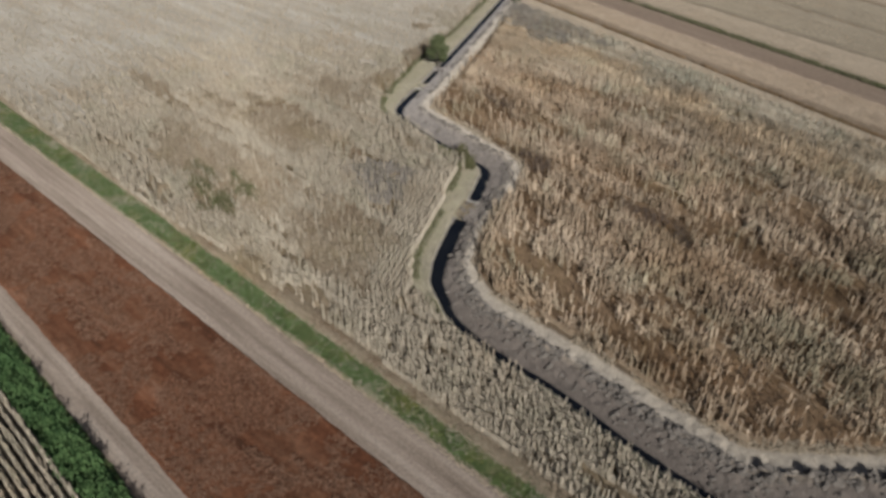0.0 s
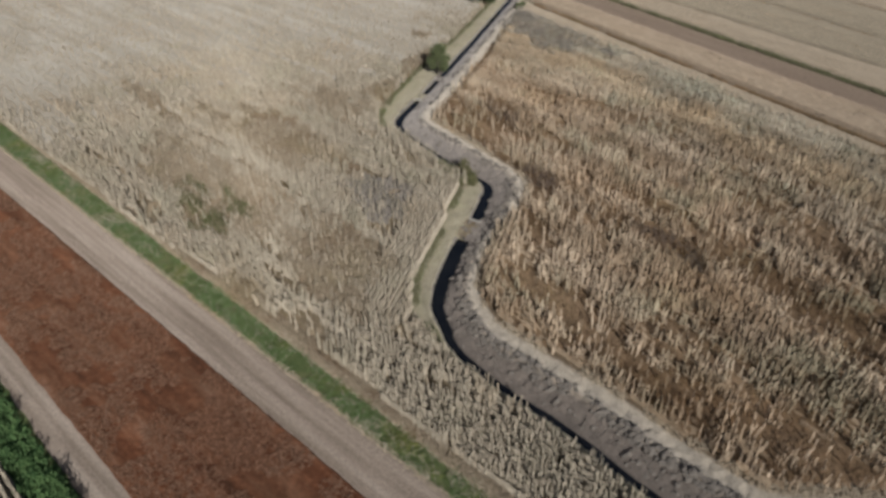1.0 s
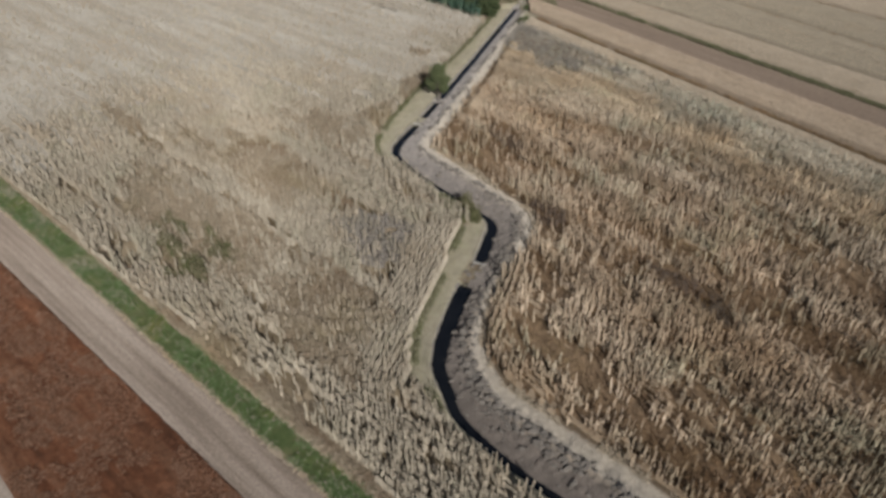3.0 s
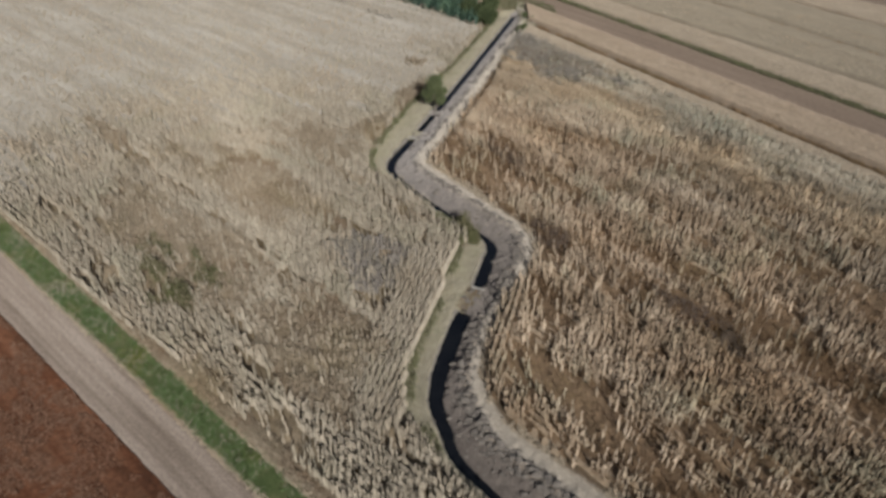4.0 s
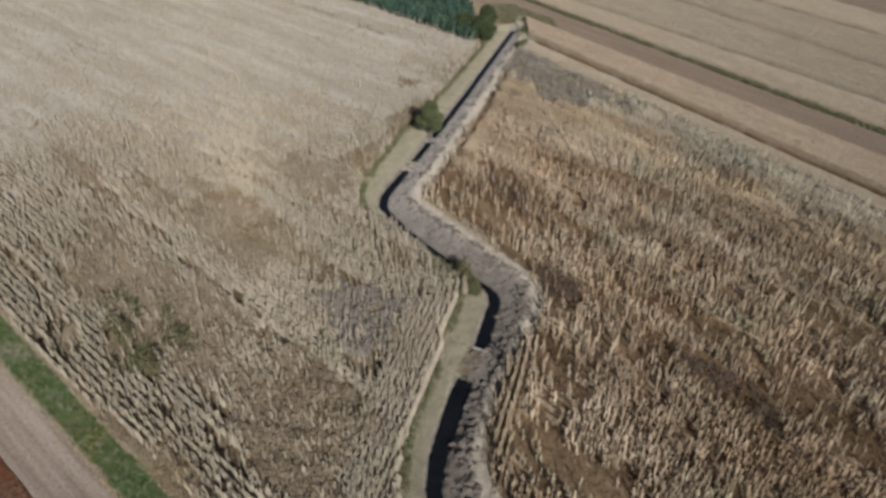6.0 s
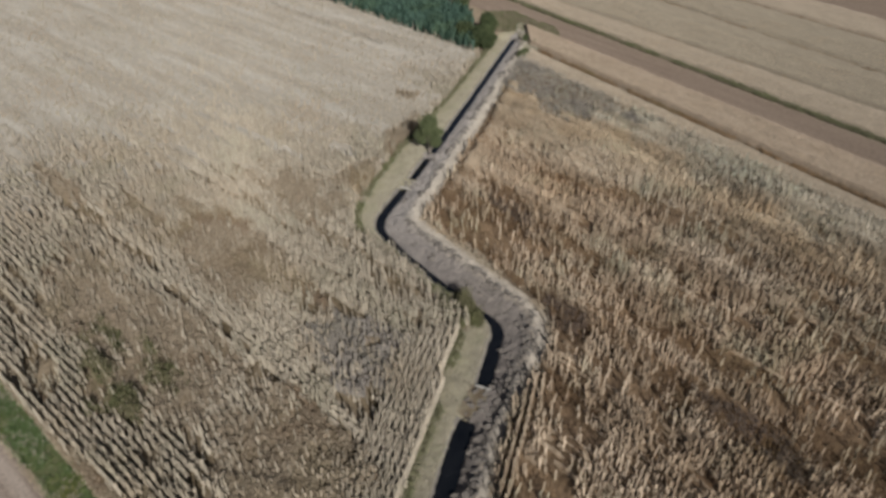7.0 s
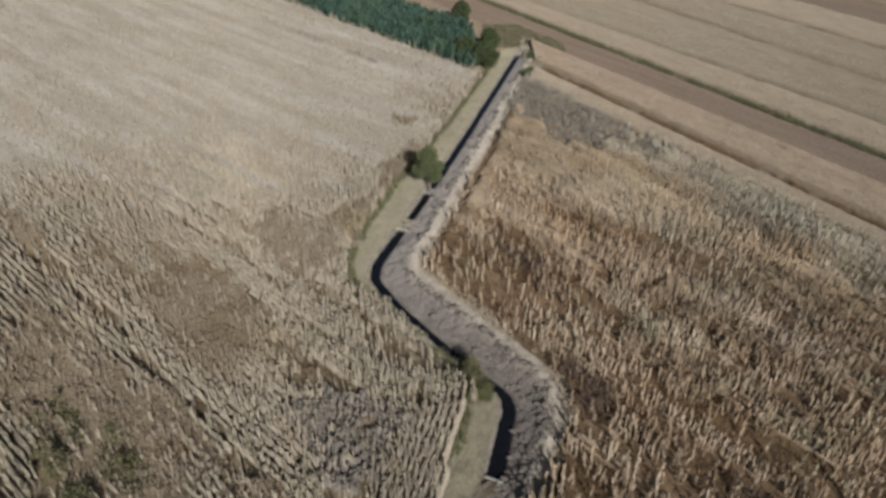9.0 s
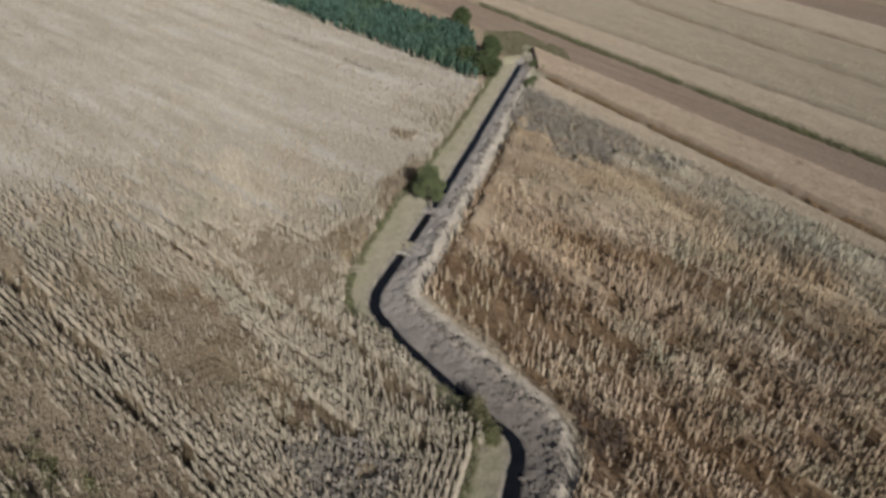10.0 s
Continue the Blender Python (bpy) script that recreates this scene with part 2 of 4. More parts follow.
# ---- the plan ----
STRIP, STRIP_N = np.array((0.777, -0.6295)), np.array((0.6295, 0.777))     # along and across the strips by the track
ROW_R = np.array((0.685, -0.728))                                          # rows beyond the ditch
HEDGE_N = np.array((0.686, 0.727))

# the water's edge on the verge side, from near to far
EDGE = [(90, 30.2), (60, 30.5), (45, 30.7), (34, 30.6), (28, 30.9), (24.0, 32.2), (17.5, 37.8), (11.5, 43.8), (7.2, 47.4), (3.1, 51.2), (0.2, 54.7),
        (-0.9, 57.5), (-1.9, 60.5), (-1.95, 62.5), (-1.7, 65.5), (0.1, 72.7), (2.2, 78.1), (3.6, 83.5), (4.2, 85.8), (3.9, 87.3),
        (2.4, 89.0), (-3.5, 95.6), (-9.3, 103.1), (-10.4, 106.3), (-9.9, 109.2), (-7.9, 114.6), (-6.5, 118.3), (-0.9, 134.9), (7.1, 160.1), (12.0, 175.6)]


def glide(points, step):
    """A smooth curve through the points, sampled about every step metres."""
    p = np.array([points[0], *points, points[-1]], float)
    out = []
    for a, b, c, d in zip(p, p[1:], p[2:], p[3:]):
        n = max(2, int(np.linalg.norm(c - b) / step))
        t = np.linspace(0, 1, n, endpoint=False)[:, None]
        out.append(0.5 * (2 * b + (c - a) * t + (2 * a - 5 * b + 4 * c - d) * t**2 + (3 * b - a - 3 * c + d) * t**3))
    out.append(p[-1:])
    return np.concatenate(out)


CURVE = glide(EDGE, 0.25)
TANGENT = np.gradient(CURVE, axis=0)
TANGENT /= np.linalg.norm(TANGENT, axis=1)[:, None]


def ditch_at(x, y):
    """For plan points: the distance from the water's edge (right of it positive) and the nearest station's own y."""
    x, y = np.asarray(x, float).ravel(), np.asarray(y, float).ravel()
    dist, stat = np.full(len(x), 99.0), np.full(len(x), 50.0)
    near = np.where((y > 15) & (y < 190) & (x > -40) & (x < 100))[0]
    for k in range(0, len(near), 4000):
        i = near[k:k + 4000]
        dx, dy = x[i, None] - CURVE[None, :, 0], y[i, None] - CURVE[None, :, 1]
        j = np.argmin(dx * dx + dy * dy, 1)
        r = np.arange(len(i))
        dx, dy = dx[r, j], dy[r, j]
        side = dx * TANGENT[j, 1] - dy * TANGENT[j, 0]
        dist[i] = np.hypot(dx, dy) * np.where(side >= 0, 1, -1)
        stat[i] = CURVE[j, 1]
    return dist, stat


def crest_of(st):
    return np.interp(st, (30, 50, 58, 62, 70, 78, 83, 87, 95, 108, 114, 118, 125, 160), (4.5, 4.2, 3.9, 3.9, 3.5, 3.3, 4.2, 4.5, 4.8, 4.6, 4.0, 3.8, 3.7, 3.3))


def right_of(st):
    return np.interp(st, (30, 50, 57, 60, 64, 69, 77, 84, 95, 107, 114, 118, 125, 160), (8.0, 7.7, 7.0, 6.3, 6.0, 5.2, 4.9, 6.6, 7.4, 7.0, 6.2, 6.1, 5.9, 5.3))


def left_of(st):
    return np.interp(st, (30, 54, 57, 60, 68, 74, 79, 86, 88, 90, 101, 104, 107, 109, 114.5, 124.5, 136.5, 145, 165),
                     (1.1, 1.1, 1.5, 2.2, 2.6, 2.4, 3.4, 3.4, 2.2, 1.1, 1.2, 2.4, 2.8, 3.2, 3.9, 4.4, 3.6, 3.2, 3.0))


def toe_of(st):
    """Where the water meets the spoil bank."""
    return np.interp(st, (30, 52, 58, 64, 72, 80, 86, 90, 100, 105, 113, 120, 160), (0.85, 0.9, 1.3, 1.6, 1.85, 1.6, 1.2, 1.0, 1.0, 1.25, 1.1, 1.0, 1.0))


def step01(v, a, b):
    t = np.clip((v - a) / (b - a), 0, 1)
    return t * t * (3 - 2 * t)


CROSSINGS = ((74.0, 78.5), (114.8, 117.7), (123.8, 125.4))     # stations of the earth crossings and of the mound under the tree


def ground_z(x, y):
    d, st = ditch_at(x, y)
    x, y = np.asarray(x).ravel(), np.asarray(y).ravel()
    c, r = crest_of(st), right_of(st)
    wob = (fractal(x, y, 0.7, 11) - 0.5) * 0.5
    dw = d + wob * 0.5
    lump = fractal(x, y, 1.6, 21, 3) - 0.5
    toe = toe_of(st)
    z = -0.95 * step01(dw, -0.22, 0.22)
    up = np.clip((dw - toe) / np.maximum(c - toe, 0.1), 0, 1)
    z = z + 0.62 * step01(dw, toe - 0.35, toe + 0.05) + 0.73 * up**0.85 - 0.36 * step01(dw, c + 0.1, c + 1.2)
    rough = step01(d, 1.0, 2.0) * (1 - step01(d, c + 0.6, r + 0.3))
    z = z + (lump + 0.5 * (fractal(x, y, 3.2, 24, 2) - 0.5)) * (0.42 * rough + np.where(st > 96, 0.14, 0.34) * step01(d, c - 1.2, c) * (1 - step01(d, c, c + 0.9)))
    z = z + (fractal(x, y, 0.8, 5) - 0.5) * 0.10 * (1 - step01(np.abs(d - 3), 5, 8))
    fill = np.zeros(len(x))
    for a, b in CROSSINGS:
        fill = np.maximum(fill, step01(st, a, a + 0.5) * (1 - step01(st, b - 0.5, b)))
    fill = np.maximum(fill, step01(y, 174.8, 175.5))
    z = np.where(d < c, z * (1 - fill) + (0.05 + lump * 0.22) * fill, z)
    z = z * (1 - step01(np.abs(d), 8.5, 9.5))
    bank = np.where(d < 0, d / left_of(st), np.where(d < c, d / c, 1 + (d - c) / np.maximum(r - c, 0.2)))
    bank = np.where((fill > 0.5) & (d > -0.5) & (d < c), np.where((d + 1.6 * lump < 1.3) & (st < 120), np.where(st < 100, -1.15 + 0.5 * lump, -0.8), 0.6), bank)
    return z, np.clip(bank, -2, 2) / 4 + 0.5


def pieces(cells, size, n, z_of):
    """Square cells of the plan, each cut n by n, as one welded-looking sheet of quads."""
    g = np.linspace(0, size, n + 1)
    gx, gy = np.meshgrid(g, g)
    vx = (cells[:, 0, None] + gx.ravel()[None]).ravel()
    vy = (cells[:, 1, None] + gy.ravel()[None]).ravel()
    i, j = np.meshgrid(np.arange(n), np.arange(n))
    base = (j * (n + 1) + i).ravel()
    quad = np.stack([base, base + 1, base + n + 2, base + n + 1], 1)
    faces = (np.arange(len(cells)) * (n + 1) ** 2)[:, None, None] + quad[None]
    z, bank = z_of(vx, vy)
    return np.stack([vx, vy, z], 1), faces.reshape(-1, 4), bank


# ---- ground ----
def build_ground():
    cell = 4.0
    xs, ys = np.arange(-160, 160, cell), np.arange(0, 280, cell)
    cx, cy = [a.ravel() for a in np.meshgrid(xs, ys)]
    d, _ = ditch_at(cx + cell / 2, cy + cell / 2)
    near = np.abs(d - 2) < 11.5
    cells = np.stack([cx, cy], 1)
    v1, f1, b1 = pieces(cells[near], cell, 18, ground_z)
    flat = lambda x, y: (np.zeros(len(x)), np.zeros(len(x)))
    v2, f2, b2 = pieces(cells[~near], cell, 1, flat)
    far = 4000.0
    rim = [(-far, -far, far, 0), (-far, 280, far, far), (-far, 0, -160, 280), (160, 0, far, 280)]
    v3 = np.array([(x, y, 0) for a, b, c, e in rim for x, y in ((a, b), (c, b), (c, e), (a, e))], float)
    f3 = np.arange(16).reshape(4, 4)
    v, bank = np.concatenate([v1, v2, v3]), np.concatenate([b1, b2, np.zeros(16)])
    f = np.concatenate([f1, f2 + len(v1), f3 + len(v1) + len(v2)])
    me = mesh_of("ground", v, f, GROUND, True)
    me.attributes.new("bank", "FLOAT", "POINT").data.foreach_set("value", bank.astype(np.float32))
    d, st = ditch_at(v[:, 0], v[:, 1])
    damp = np.interp(st, (52, 66, 90, 108), (1, 0.8, 0.6, 0)) * step01(d, 0.0, 0.6) * (1 - step01(d, crest_of(st) - 0.2, crest_of(st) + 0.5))
    me.attributes.new("damp", "FLOAT", "POINT").data.foreach_set("value", damp.astype(np.float32))
    tagged(new("ground", me), "dry tan farmland soil with a spoil bank of grey dredged earth", "ground", kind="structure")


build_ground()


def build_water():
    n = np.stack([TANGENT[:, 1], -TANGENT[:, 0]], 1)
    across = np.linspace(-0.5, 1.9, 5)
    v = np.concatenate([np.column_stack([CURVE + n * a, np.full(len(CURVE), -0.42)]) for a in across])
    m = len(CURVE)
    i = np.arange(m - 1)
    f = np.concatenate([np.stack([k * m + i, k * m + i + 1, (k + 1) * m + i + 1, (k + 1) * m + i], 1) for k in range(4)])
    tagged(new("water", mesh_of("water", v, f[:, ::-1], WATER, True)), "dark still water filling a winding drainage ditch", "water", kind="structure")


build_water()


def sheet(name, low, high, material, label, category, z=0.03, relief=0.0, cell=0.5, ragged=0.3, along=None, scale=0.8, seed=3, kind="structure", skirt=0.0, slant=0.0):
    """A strip of land between two lines, each through two plan points, with uneven edges; along: the stretch, in metres from the lines' first points."""
    (a0, a1), (b0, b1) = [tuple(np.array(p, float) for p in line) for line in (low, high)]
    u = (a1 - a0) / np.linalg.norm(a1 - a0)
    w = (b1 - b0) / np.linalg.norm(b1 - b0)
    lo, hi = along
    wide = np.linalg.norm(b0 - a0)
    t = np.arange(lo, hi, cell)
    s = np.linspace(0, 1, max(3, int(wide / cell) + 1))
    tt, ss = [q.ravel() for q in np.meshgrid(t, s)]
    shift = (b0 - a0) @ u
    pa = a0 + u * tt[:, None]
    pb = b0 + w * (tt - shift - slant)[:, None]
    x, y = (pa + (pb - pa) * ss[:, None]).T
    n = np.array((-u[1], u[0]))
    n = n if n @ (b0 - a0) > 0 else -n
    push = (fractal(x, y, 0.6, seed) - 0.5) * 2 * ragged * ((ss < 0.01) * 1.0 + (ss > 0.99) * 1.0)
    x, y = x + n[0] * push, y + n[1] * push
    height = z + relief * (fractal(x, y, scale, seed + 9, 4) - 0.35) * np.clip(np.minimum(ss, 1 - ss) * wide / 0.5, 0, 1)
    if skirt:
        height = np.where((ss < 0.01) | (ss > 0.99) | (tt < lo + 0.5 * cell) | (tt > hi - 1.6 * cell), 0.02, height)
    m, k = len(t), len(s)
    i, j = [q.ravel() for q in np.meshgrid(np.arange(m - 1), np.arange(k - 1))]
    f = np.stack([j * m + i, j * m + i + 1, (j + 1) * m + i + 1, (j + 1) * m + i], 1)
    if u[0] * n[1] - u[1] * n[0] < 0:
        f = f[:, ::-1]
    return tagged(new(name, mesh_of(name, np.column_stack([x, y, height]), f, material, True)), label, category, kind=kind)


TRACK_LINES = (((-49.4, 52.1), (-25.6, 31.1)), ((-52.8, 58.2), (-21.3, 31.3)), ((-69.1, 86.9), (-1.0, 32.0)), ((-74.2, 97.6), (5.2, 33.0)), ((-79.4, 104.6), (7.0, 32.6)))


def moved(line, by):
    """The line shifted away from the near side by some metres."""
    a, c = np.array(line[0], float), np.array(line[1], float)
    u = (c - a) / np.linalg.norm(c - a)
    n = np.array((-u[1], u[0]))
    n = n if n @ (1.0, 1.0) > 0 else -n
    return tuple(a + n * by), tuple(c + n * by)


T = TRACK_LINES
sheet("field_track", moved(T[0], -0.15), moved(T[1], 0.15), TRACK, "pale dry dirt strip beside the ploughed field", "dirt track", 0.04, 0.05, 0.5, 0.12, (-60, 120), seed=31)
sheet("ploughed_field", T[1], T[2], PLOUGH, "reddish brown ploughed soil with crumbled clods", "ploughed field", 0.13, 0.30, 0.35, 0.12, (-60, 140), 0.9, seed=41)
sheet("dirt_track", moved(T[2], -0.1), moved(T[3], 0.15), TRACK, "pale dirt farm track with faint wheel ruts", "dirt track", 0.04, 0.05, 0.5, 0.12, (-60, 180), seed=51)
sheet("grass_verge", T[3], moved(T[4], 1.7), TURF, "green grass strip along the dirt farm track", "grass", 0.06, 0.12, 0.35, 0.45, (-60, 180), 1.2, seed=61)
sheet("weed_verge", moved(T[0], -3.4), T[0], TURF, "green weedy strip beside the dry maize", "grass", 0.06, 0.15, 0.4, 0.25, (-60, 120), 1.0, seed=71)

LINE_2 = ((15.4, 181.3), (54.4, 131.3))
LINE_3 = ((11.5, 202.0), (62.7, 135.4))
LINE_5 = ((76.5, 214.0), (92.0, 193.2))
sheet("brown_field", LINE_2, LINE_3, BROWN, "bare brown harrowed strip between crops", "ploughed field", 0.03, 0.10, 0.7, 0.3, (-60, 165), 0.6, seed=81)
far_line = ((96.0, 213.6), (111.0, 192.5))
sheet("far_ploughed_field", LINE_5, far_line, BROWN, "bare purplish brown ploughed field far off", "ploughed field", 0.03, 0.10, 1.5, 0.4, (-120, 60), 0.5, seed=91)


# ---- crops and weeds, as leaves in bulk ----
def stalks(x, y, z, height, leaves, reach, width, droop=0.5, stem=0.05, tassel=True, hang=None, tilt=0.09, rng=RNG):
    """Plants at the given places: a stem with bent hanging leaves joined to it, and a tassel, as triangles."""
    n, k = len(x), leaves
    base = np.stack([x, y, z], 1)
    lean = rng.normal(0, tilt, (n, 2)) * height[:, None]
    top = base + np.column_stack([lean, height])
    turn = rng.random(n) * math.tau
    side = np.column_stack([np.cos(turn), np.sin(turn), np.zeros(n)])
    up = np.array((0, 0, 1.0))
    pts = [base + side * max(stem, 0.02)]
    tris = []
    for i in range(k):
        h = (0.25 + 0.72 * (i + rng.random(n)) / k) if i < k - 1 else np.full(n, 1.0)
        root = base + (top - base) * h[:, None]
        a = turn + i * 2.6 + rng.normal(0, 0.5, n)
        out = np.column_stack([np.cos(a), np.sin(a), np.zeros(n)])
        wide = np.column_stack([-np.sin(a), np.cos(a), np.zeros(n)])
        r = reach * (0.6 + 0.8 * rng.random(n))[:, None]
        d = droop * (0.5 + rng.random(n))
        mid = root + out * r * 0.6 + up * (0.25 * reach * (1 - droop))
        fall = reach * d * 2.4 if hang is None else hang * (0.5 + rng.random(n))
        tip = root + out * r - up * fall[:, None]
        tip[:, 2] = np.maximum(tip[:, 2], z + 0.02)
        w = wide * width * (0.7 + 0.6 * rng.random(n))[:, None]
        c = len(pts)
        pts += [root, mid - w / 2, tip, mid + w / 2]
        tris += [(c, c + 1, c + 3), (c + 1, c + 2, c + 3)] + ([(0, c, c + 3)] if stem else [])
    if tassel:
        c = len(pts)
        pts += [top + side * 0.05, top + up * 0.3]
        tris.append((c - 4, c, c + 1))
    p = np.stack(pts, 1)
    m = p.shape[1]
    return p.reshape(-1, 3), (np.arange(n)[:, None, None] * m + np.array(tris)[None]).reshape(-1, 3)


def columns(x, y, height, wide, blades_each, rng=RNG):
    """Slim upright plants seen from afar: a few long dry leaves folded against each stalk, bent outwards at half height."""
    n = len(x)
    base = np.column_stack([x, y, np.zeros(n)])
    top = base + np.column_stack([rng.normal(0, 0.05, (n, 2)) * height[:, None], height])
    turn = rng.random(n) * math.tau
    pts, tris = [], []
    for k in range(blades_each):
        a = turn + k * math.tau / blades_each + rng.normal(0, 0.3, n)
        out = np.column_stack([np.cos(a), np.sin(a), np.zeros(n)])
        side = np.column_stack([-np.sin(a), np.cos(a), np.zeros(n)])
        share = (1.0 if k == 0 else 0.95 - 0.3 * rng.random(n)) * np.ones(n)
        end = base + (top - base) * share[:, None]
        mid = base + (end - base) * (0.45 + 0.3 * rng.random(n))[:, None] + out * wide * 0.35
        w = side * (wide * (0.35 + 0.3 * rng.random(n)))[:, None]
        c = len(pts)
        pts += [base + out * 0.03, mid - w, end + out * wide * 0.15, mid + w]
        tris += [(c, c + 1, c + 3), (c + 1, c + 2, c + 3)]
    p = np.stack(pts, 1)
    return p.reshape(-1, 3), (np.arange(n)[:, None, None] * p.shape[1] + np.array(tris)[None]).reshape(-1, 3)


def bulk(name, groups, material, label, category):
    """Joins groups of (verts, faces) into one uncountable thing."""
    verts, faces, count = [], [], 0
    for v, f in groups:
        verts.append(v)
        faces.append(f + count)
        count += len(v)
    if not verts or not count:
        return None
    return tagged(new(name, mesh_of(name, np.concatenate(verts), np.concatenate(faces), material)), label, category, kind="stuff")


def rows_of(way, spacing, step, box, rng=RNG):
    """Places in rows along way over a box of the plan (x0, y0, x1, y1)."""
    way = np.array(way) / np.linalg.norm(way)
    n = np.array((-way[1], way[0]))
    corners = np.array([(box[0], box[1]), (box[2], box[1]), (box[2], box[3]), (box[0], box[3])], float)
    a, s = corners @ way, corners @ n
    aa, ss = np.meshgrid(np.arange(a.min(), a.max(), step), np.arange(s.min(), s.max(), spacing))
    aa = aa.ravel() + rng.normal(0, step * 0.35, aa.size)
    ss = ss.ravel() + rng.normal(0, 0.035, ss.size)
    p = aa[:, None] * way + ss[:, None] * n
    ok = (p[:, 0] > box[0]) & (p[:, 0] < box[2]) & (p[:, 1] > box[1]) & (p[:, 1] < box[3])
    p = p[ok]
    return p[np.abs(p[:, 0]) < 30 + 0.56 * p[:, 1]]


def beyond(p, line):
    """Signed distance of plan points past a line through two points, away from the near side."""
    a, b = np.array(line[0]), np.array(line[1])
    u = (b - a) / np.linalg.norm(b - a)
    n = np.array((-u[1], u[0]))
    n = n if n @ (1.0, 1.0) > 0 else -n
    return (p - a) @ n


def patch(p, cx, cy, half_long, half_wide, way=(0.777, -0.6295)):
    """Under 1 inside an uneven oval patch, growing outwards."""
    way = np.array(way) / np.linalg.norm(way)
    q = p - np.array((cx, cy))
    a, s = q @ way, q @ np.array((-way[1], way[0]))
    edge = (fractal(a / 4 + 50, s + 50, 0.7, 77) - 0.5) * 1.5 + (fractal(p[:, 0], p[:, 1], 0.3, 79) - 0.5) * 0.7
    return np.hypot(a / half_long, s / half_wide) + edge


def blob(p, *oval):
    return patch(p, *oval) < 1.0


# weedy places inside the maize beside the track, as (x, y, half length, half width)
GAPS = ((-28.8, 98.6, 16.5, 4.9), (-41.0, 89.6, 10.5, 4.3), (-31.0, 82.0, 11.0, 5.2), (-25.5, 76.0, 5.5, 3.0), (-22.5, 111.9, 10.5, 3.0), (-14.8, 68.8, 8.8, 4.8), (-13.0, 61.5, 6.5, 1.9), (-10.8, 82.4, 6.4, 3.4), (-33.2, 77.6, 6.5, 2.6),
        (-56, 114, 10, 1.2), (-14.6, 117.0, 4.5, 2.0, (0.45, 0.9)), (-8.6, 129.5, 6.5, 2.0, (0.29, 0.956)), (-24, 63, 4.5, 1.0))
MAIZE_END = ((14.0, 160.4), (39.0, 127.8))
LINE_1 = ((19.8, 163.4), (53.6, 117.4))
HEDGE_FRONT = 122.6


def range_of(p):
    return np.hypot(p[:, 0], np.maximum(0, p[:, 1] - 48))


def canopy(name, box, cell, level, material, label, category, roll=0.6, seed=131):
    """Dense growth as an uneven sheet: level gives its height over the plan; where it is under the soil there is none."""
    x, y = np.meshgrid(np.arange(box[0], box[2], cell), np.arange(box[1], box[3], cell))
    m = x.shape[1]
    x = x.ravel() + RNG.uniform(-0.25, 0.25, x.size) * cell
    y = y.ravel() + RNG.uniform(-0.25, 0.25, y.size) * cell
    p = np.column_stack([x, y])
    z = level(p)
    z = np.where(z > 0.1, z + roll * (fractal(x, y, 0.55, seed, 4) - 0.5), z)
    i, j = [q.ravel() for q in np.meshgrid(np.arange(m - 1), np.arange(len(x) // m - 1))]
    f = np.stack([j * m + i, j * m + i + 1, (j + 1) * m + i + 1, (j + 1) * m + i], 1)
    f = f[(z[f] > 0).any(1) & (np.abs(x[f]).min(1) < 34 + 0.56 * y[f].min(1))]
    used, back = np.unique(f, return_inverse=True)
    return tagged(new(name, mesh_of(name, np.column_stack([x, y, z])[used], back.reshape(f.shape), material, True)), label, category, kind="stuff")


def in_left(p, inset=0.0):
    """Metres by which plan points lie inside the maize between the track and the ditch."""
    d, st = ditch_at(p[:, 0], p[:, 1])
    edge = (fractal(p[:, 0], p[:, 1], 0.5, 13) - 0.5) * 0.9
    by_ditch = np.where(d > 90, np.where(p[:, 0] < -20, 50.0, -50.0), -left_of(st) - d)
    s = beyond(p, TRACK_LINES[4]) - np.interp(p[:, 0], (-45, -28, -15, -4), (1.5, 1.9, 2.8, 2.4))
    return np.minimum.reduce([by_ditch + edge * 0.7, s + edge * 0.6, HEDGE_FRONT - p @ HEDGE_N]) - inset


def in_right(p, inset=0.0):
    """Metres by which plan points lie inside the maize beyond the ditch."""
    d, st = ditch_at(p[:, 0], p[:, 1])
    edge = (fractal(p[:, 0], p[:, 1], 0.6, 23) - 0.5) * 0.9
    by_ditch = np.where(d > 90, np.where(p[:, 0] > 0, 50.0, -50.0), d - right_of(st) + 0.5)
    return np.minimum.reduce([by_ditch + edge * 0.6, -beyond(p, MAIZE_END) + edge, 168 - p[:, 1]]) - inset


def in_gaps(p):
    return gap_depth(p) < 1.0


def gap_depth(p):
    """Under 1 in the weedy gaps, least in their middle."""
    return np.minimum.reduce([patch(p, *g) for g in GAPS])


def thin(p, near=70, mid=100, keep=(0.45, 0.07)):
    """Keeps all plants near the flight line and fewer far from it; returns three groups."""
    r = range_of(p)
    p = p[RNG.random(len(p)) < np.interp(r, (near - 10, mid, mid + 45), (1.0, *keep))]
    r = range_of(p) + RNG.normal(0, 7, len(p))
    return p[r < near], p[(r >= near) & (r < mid)], p[r >= mid]


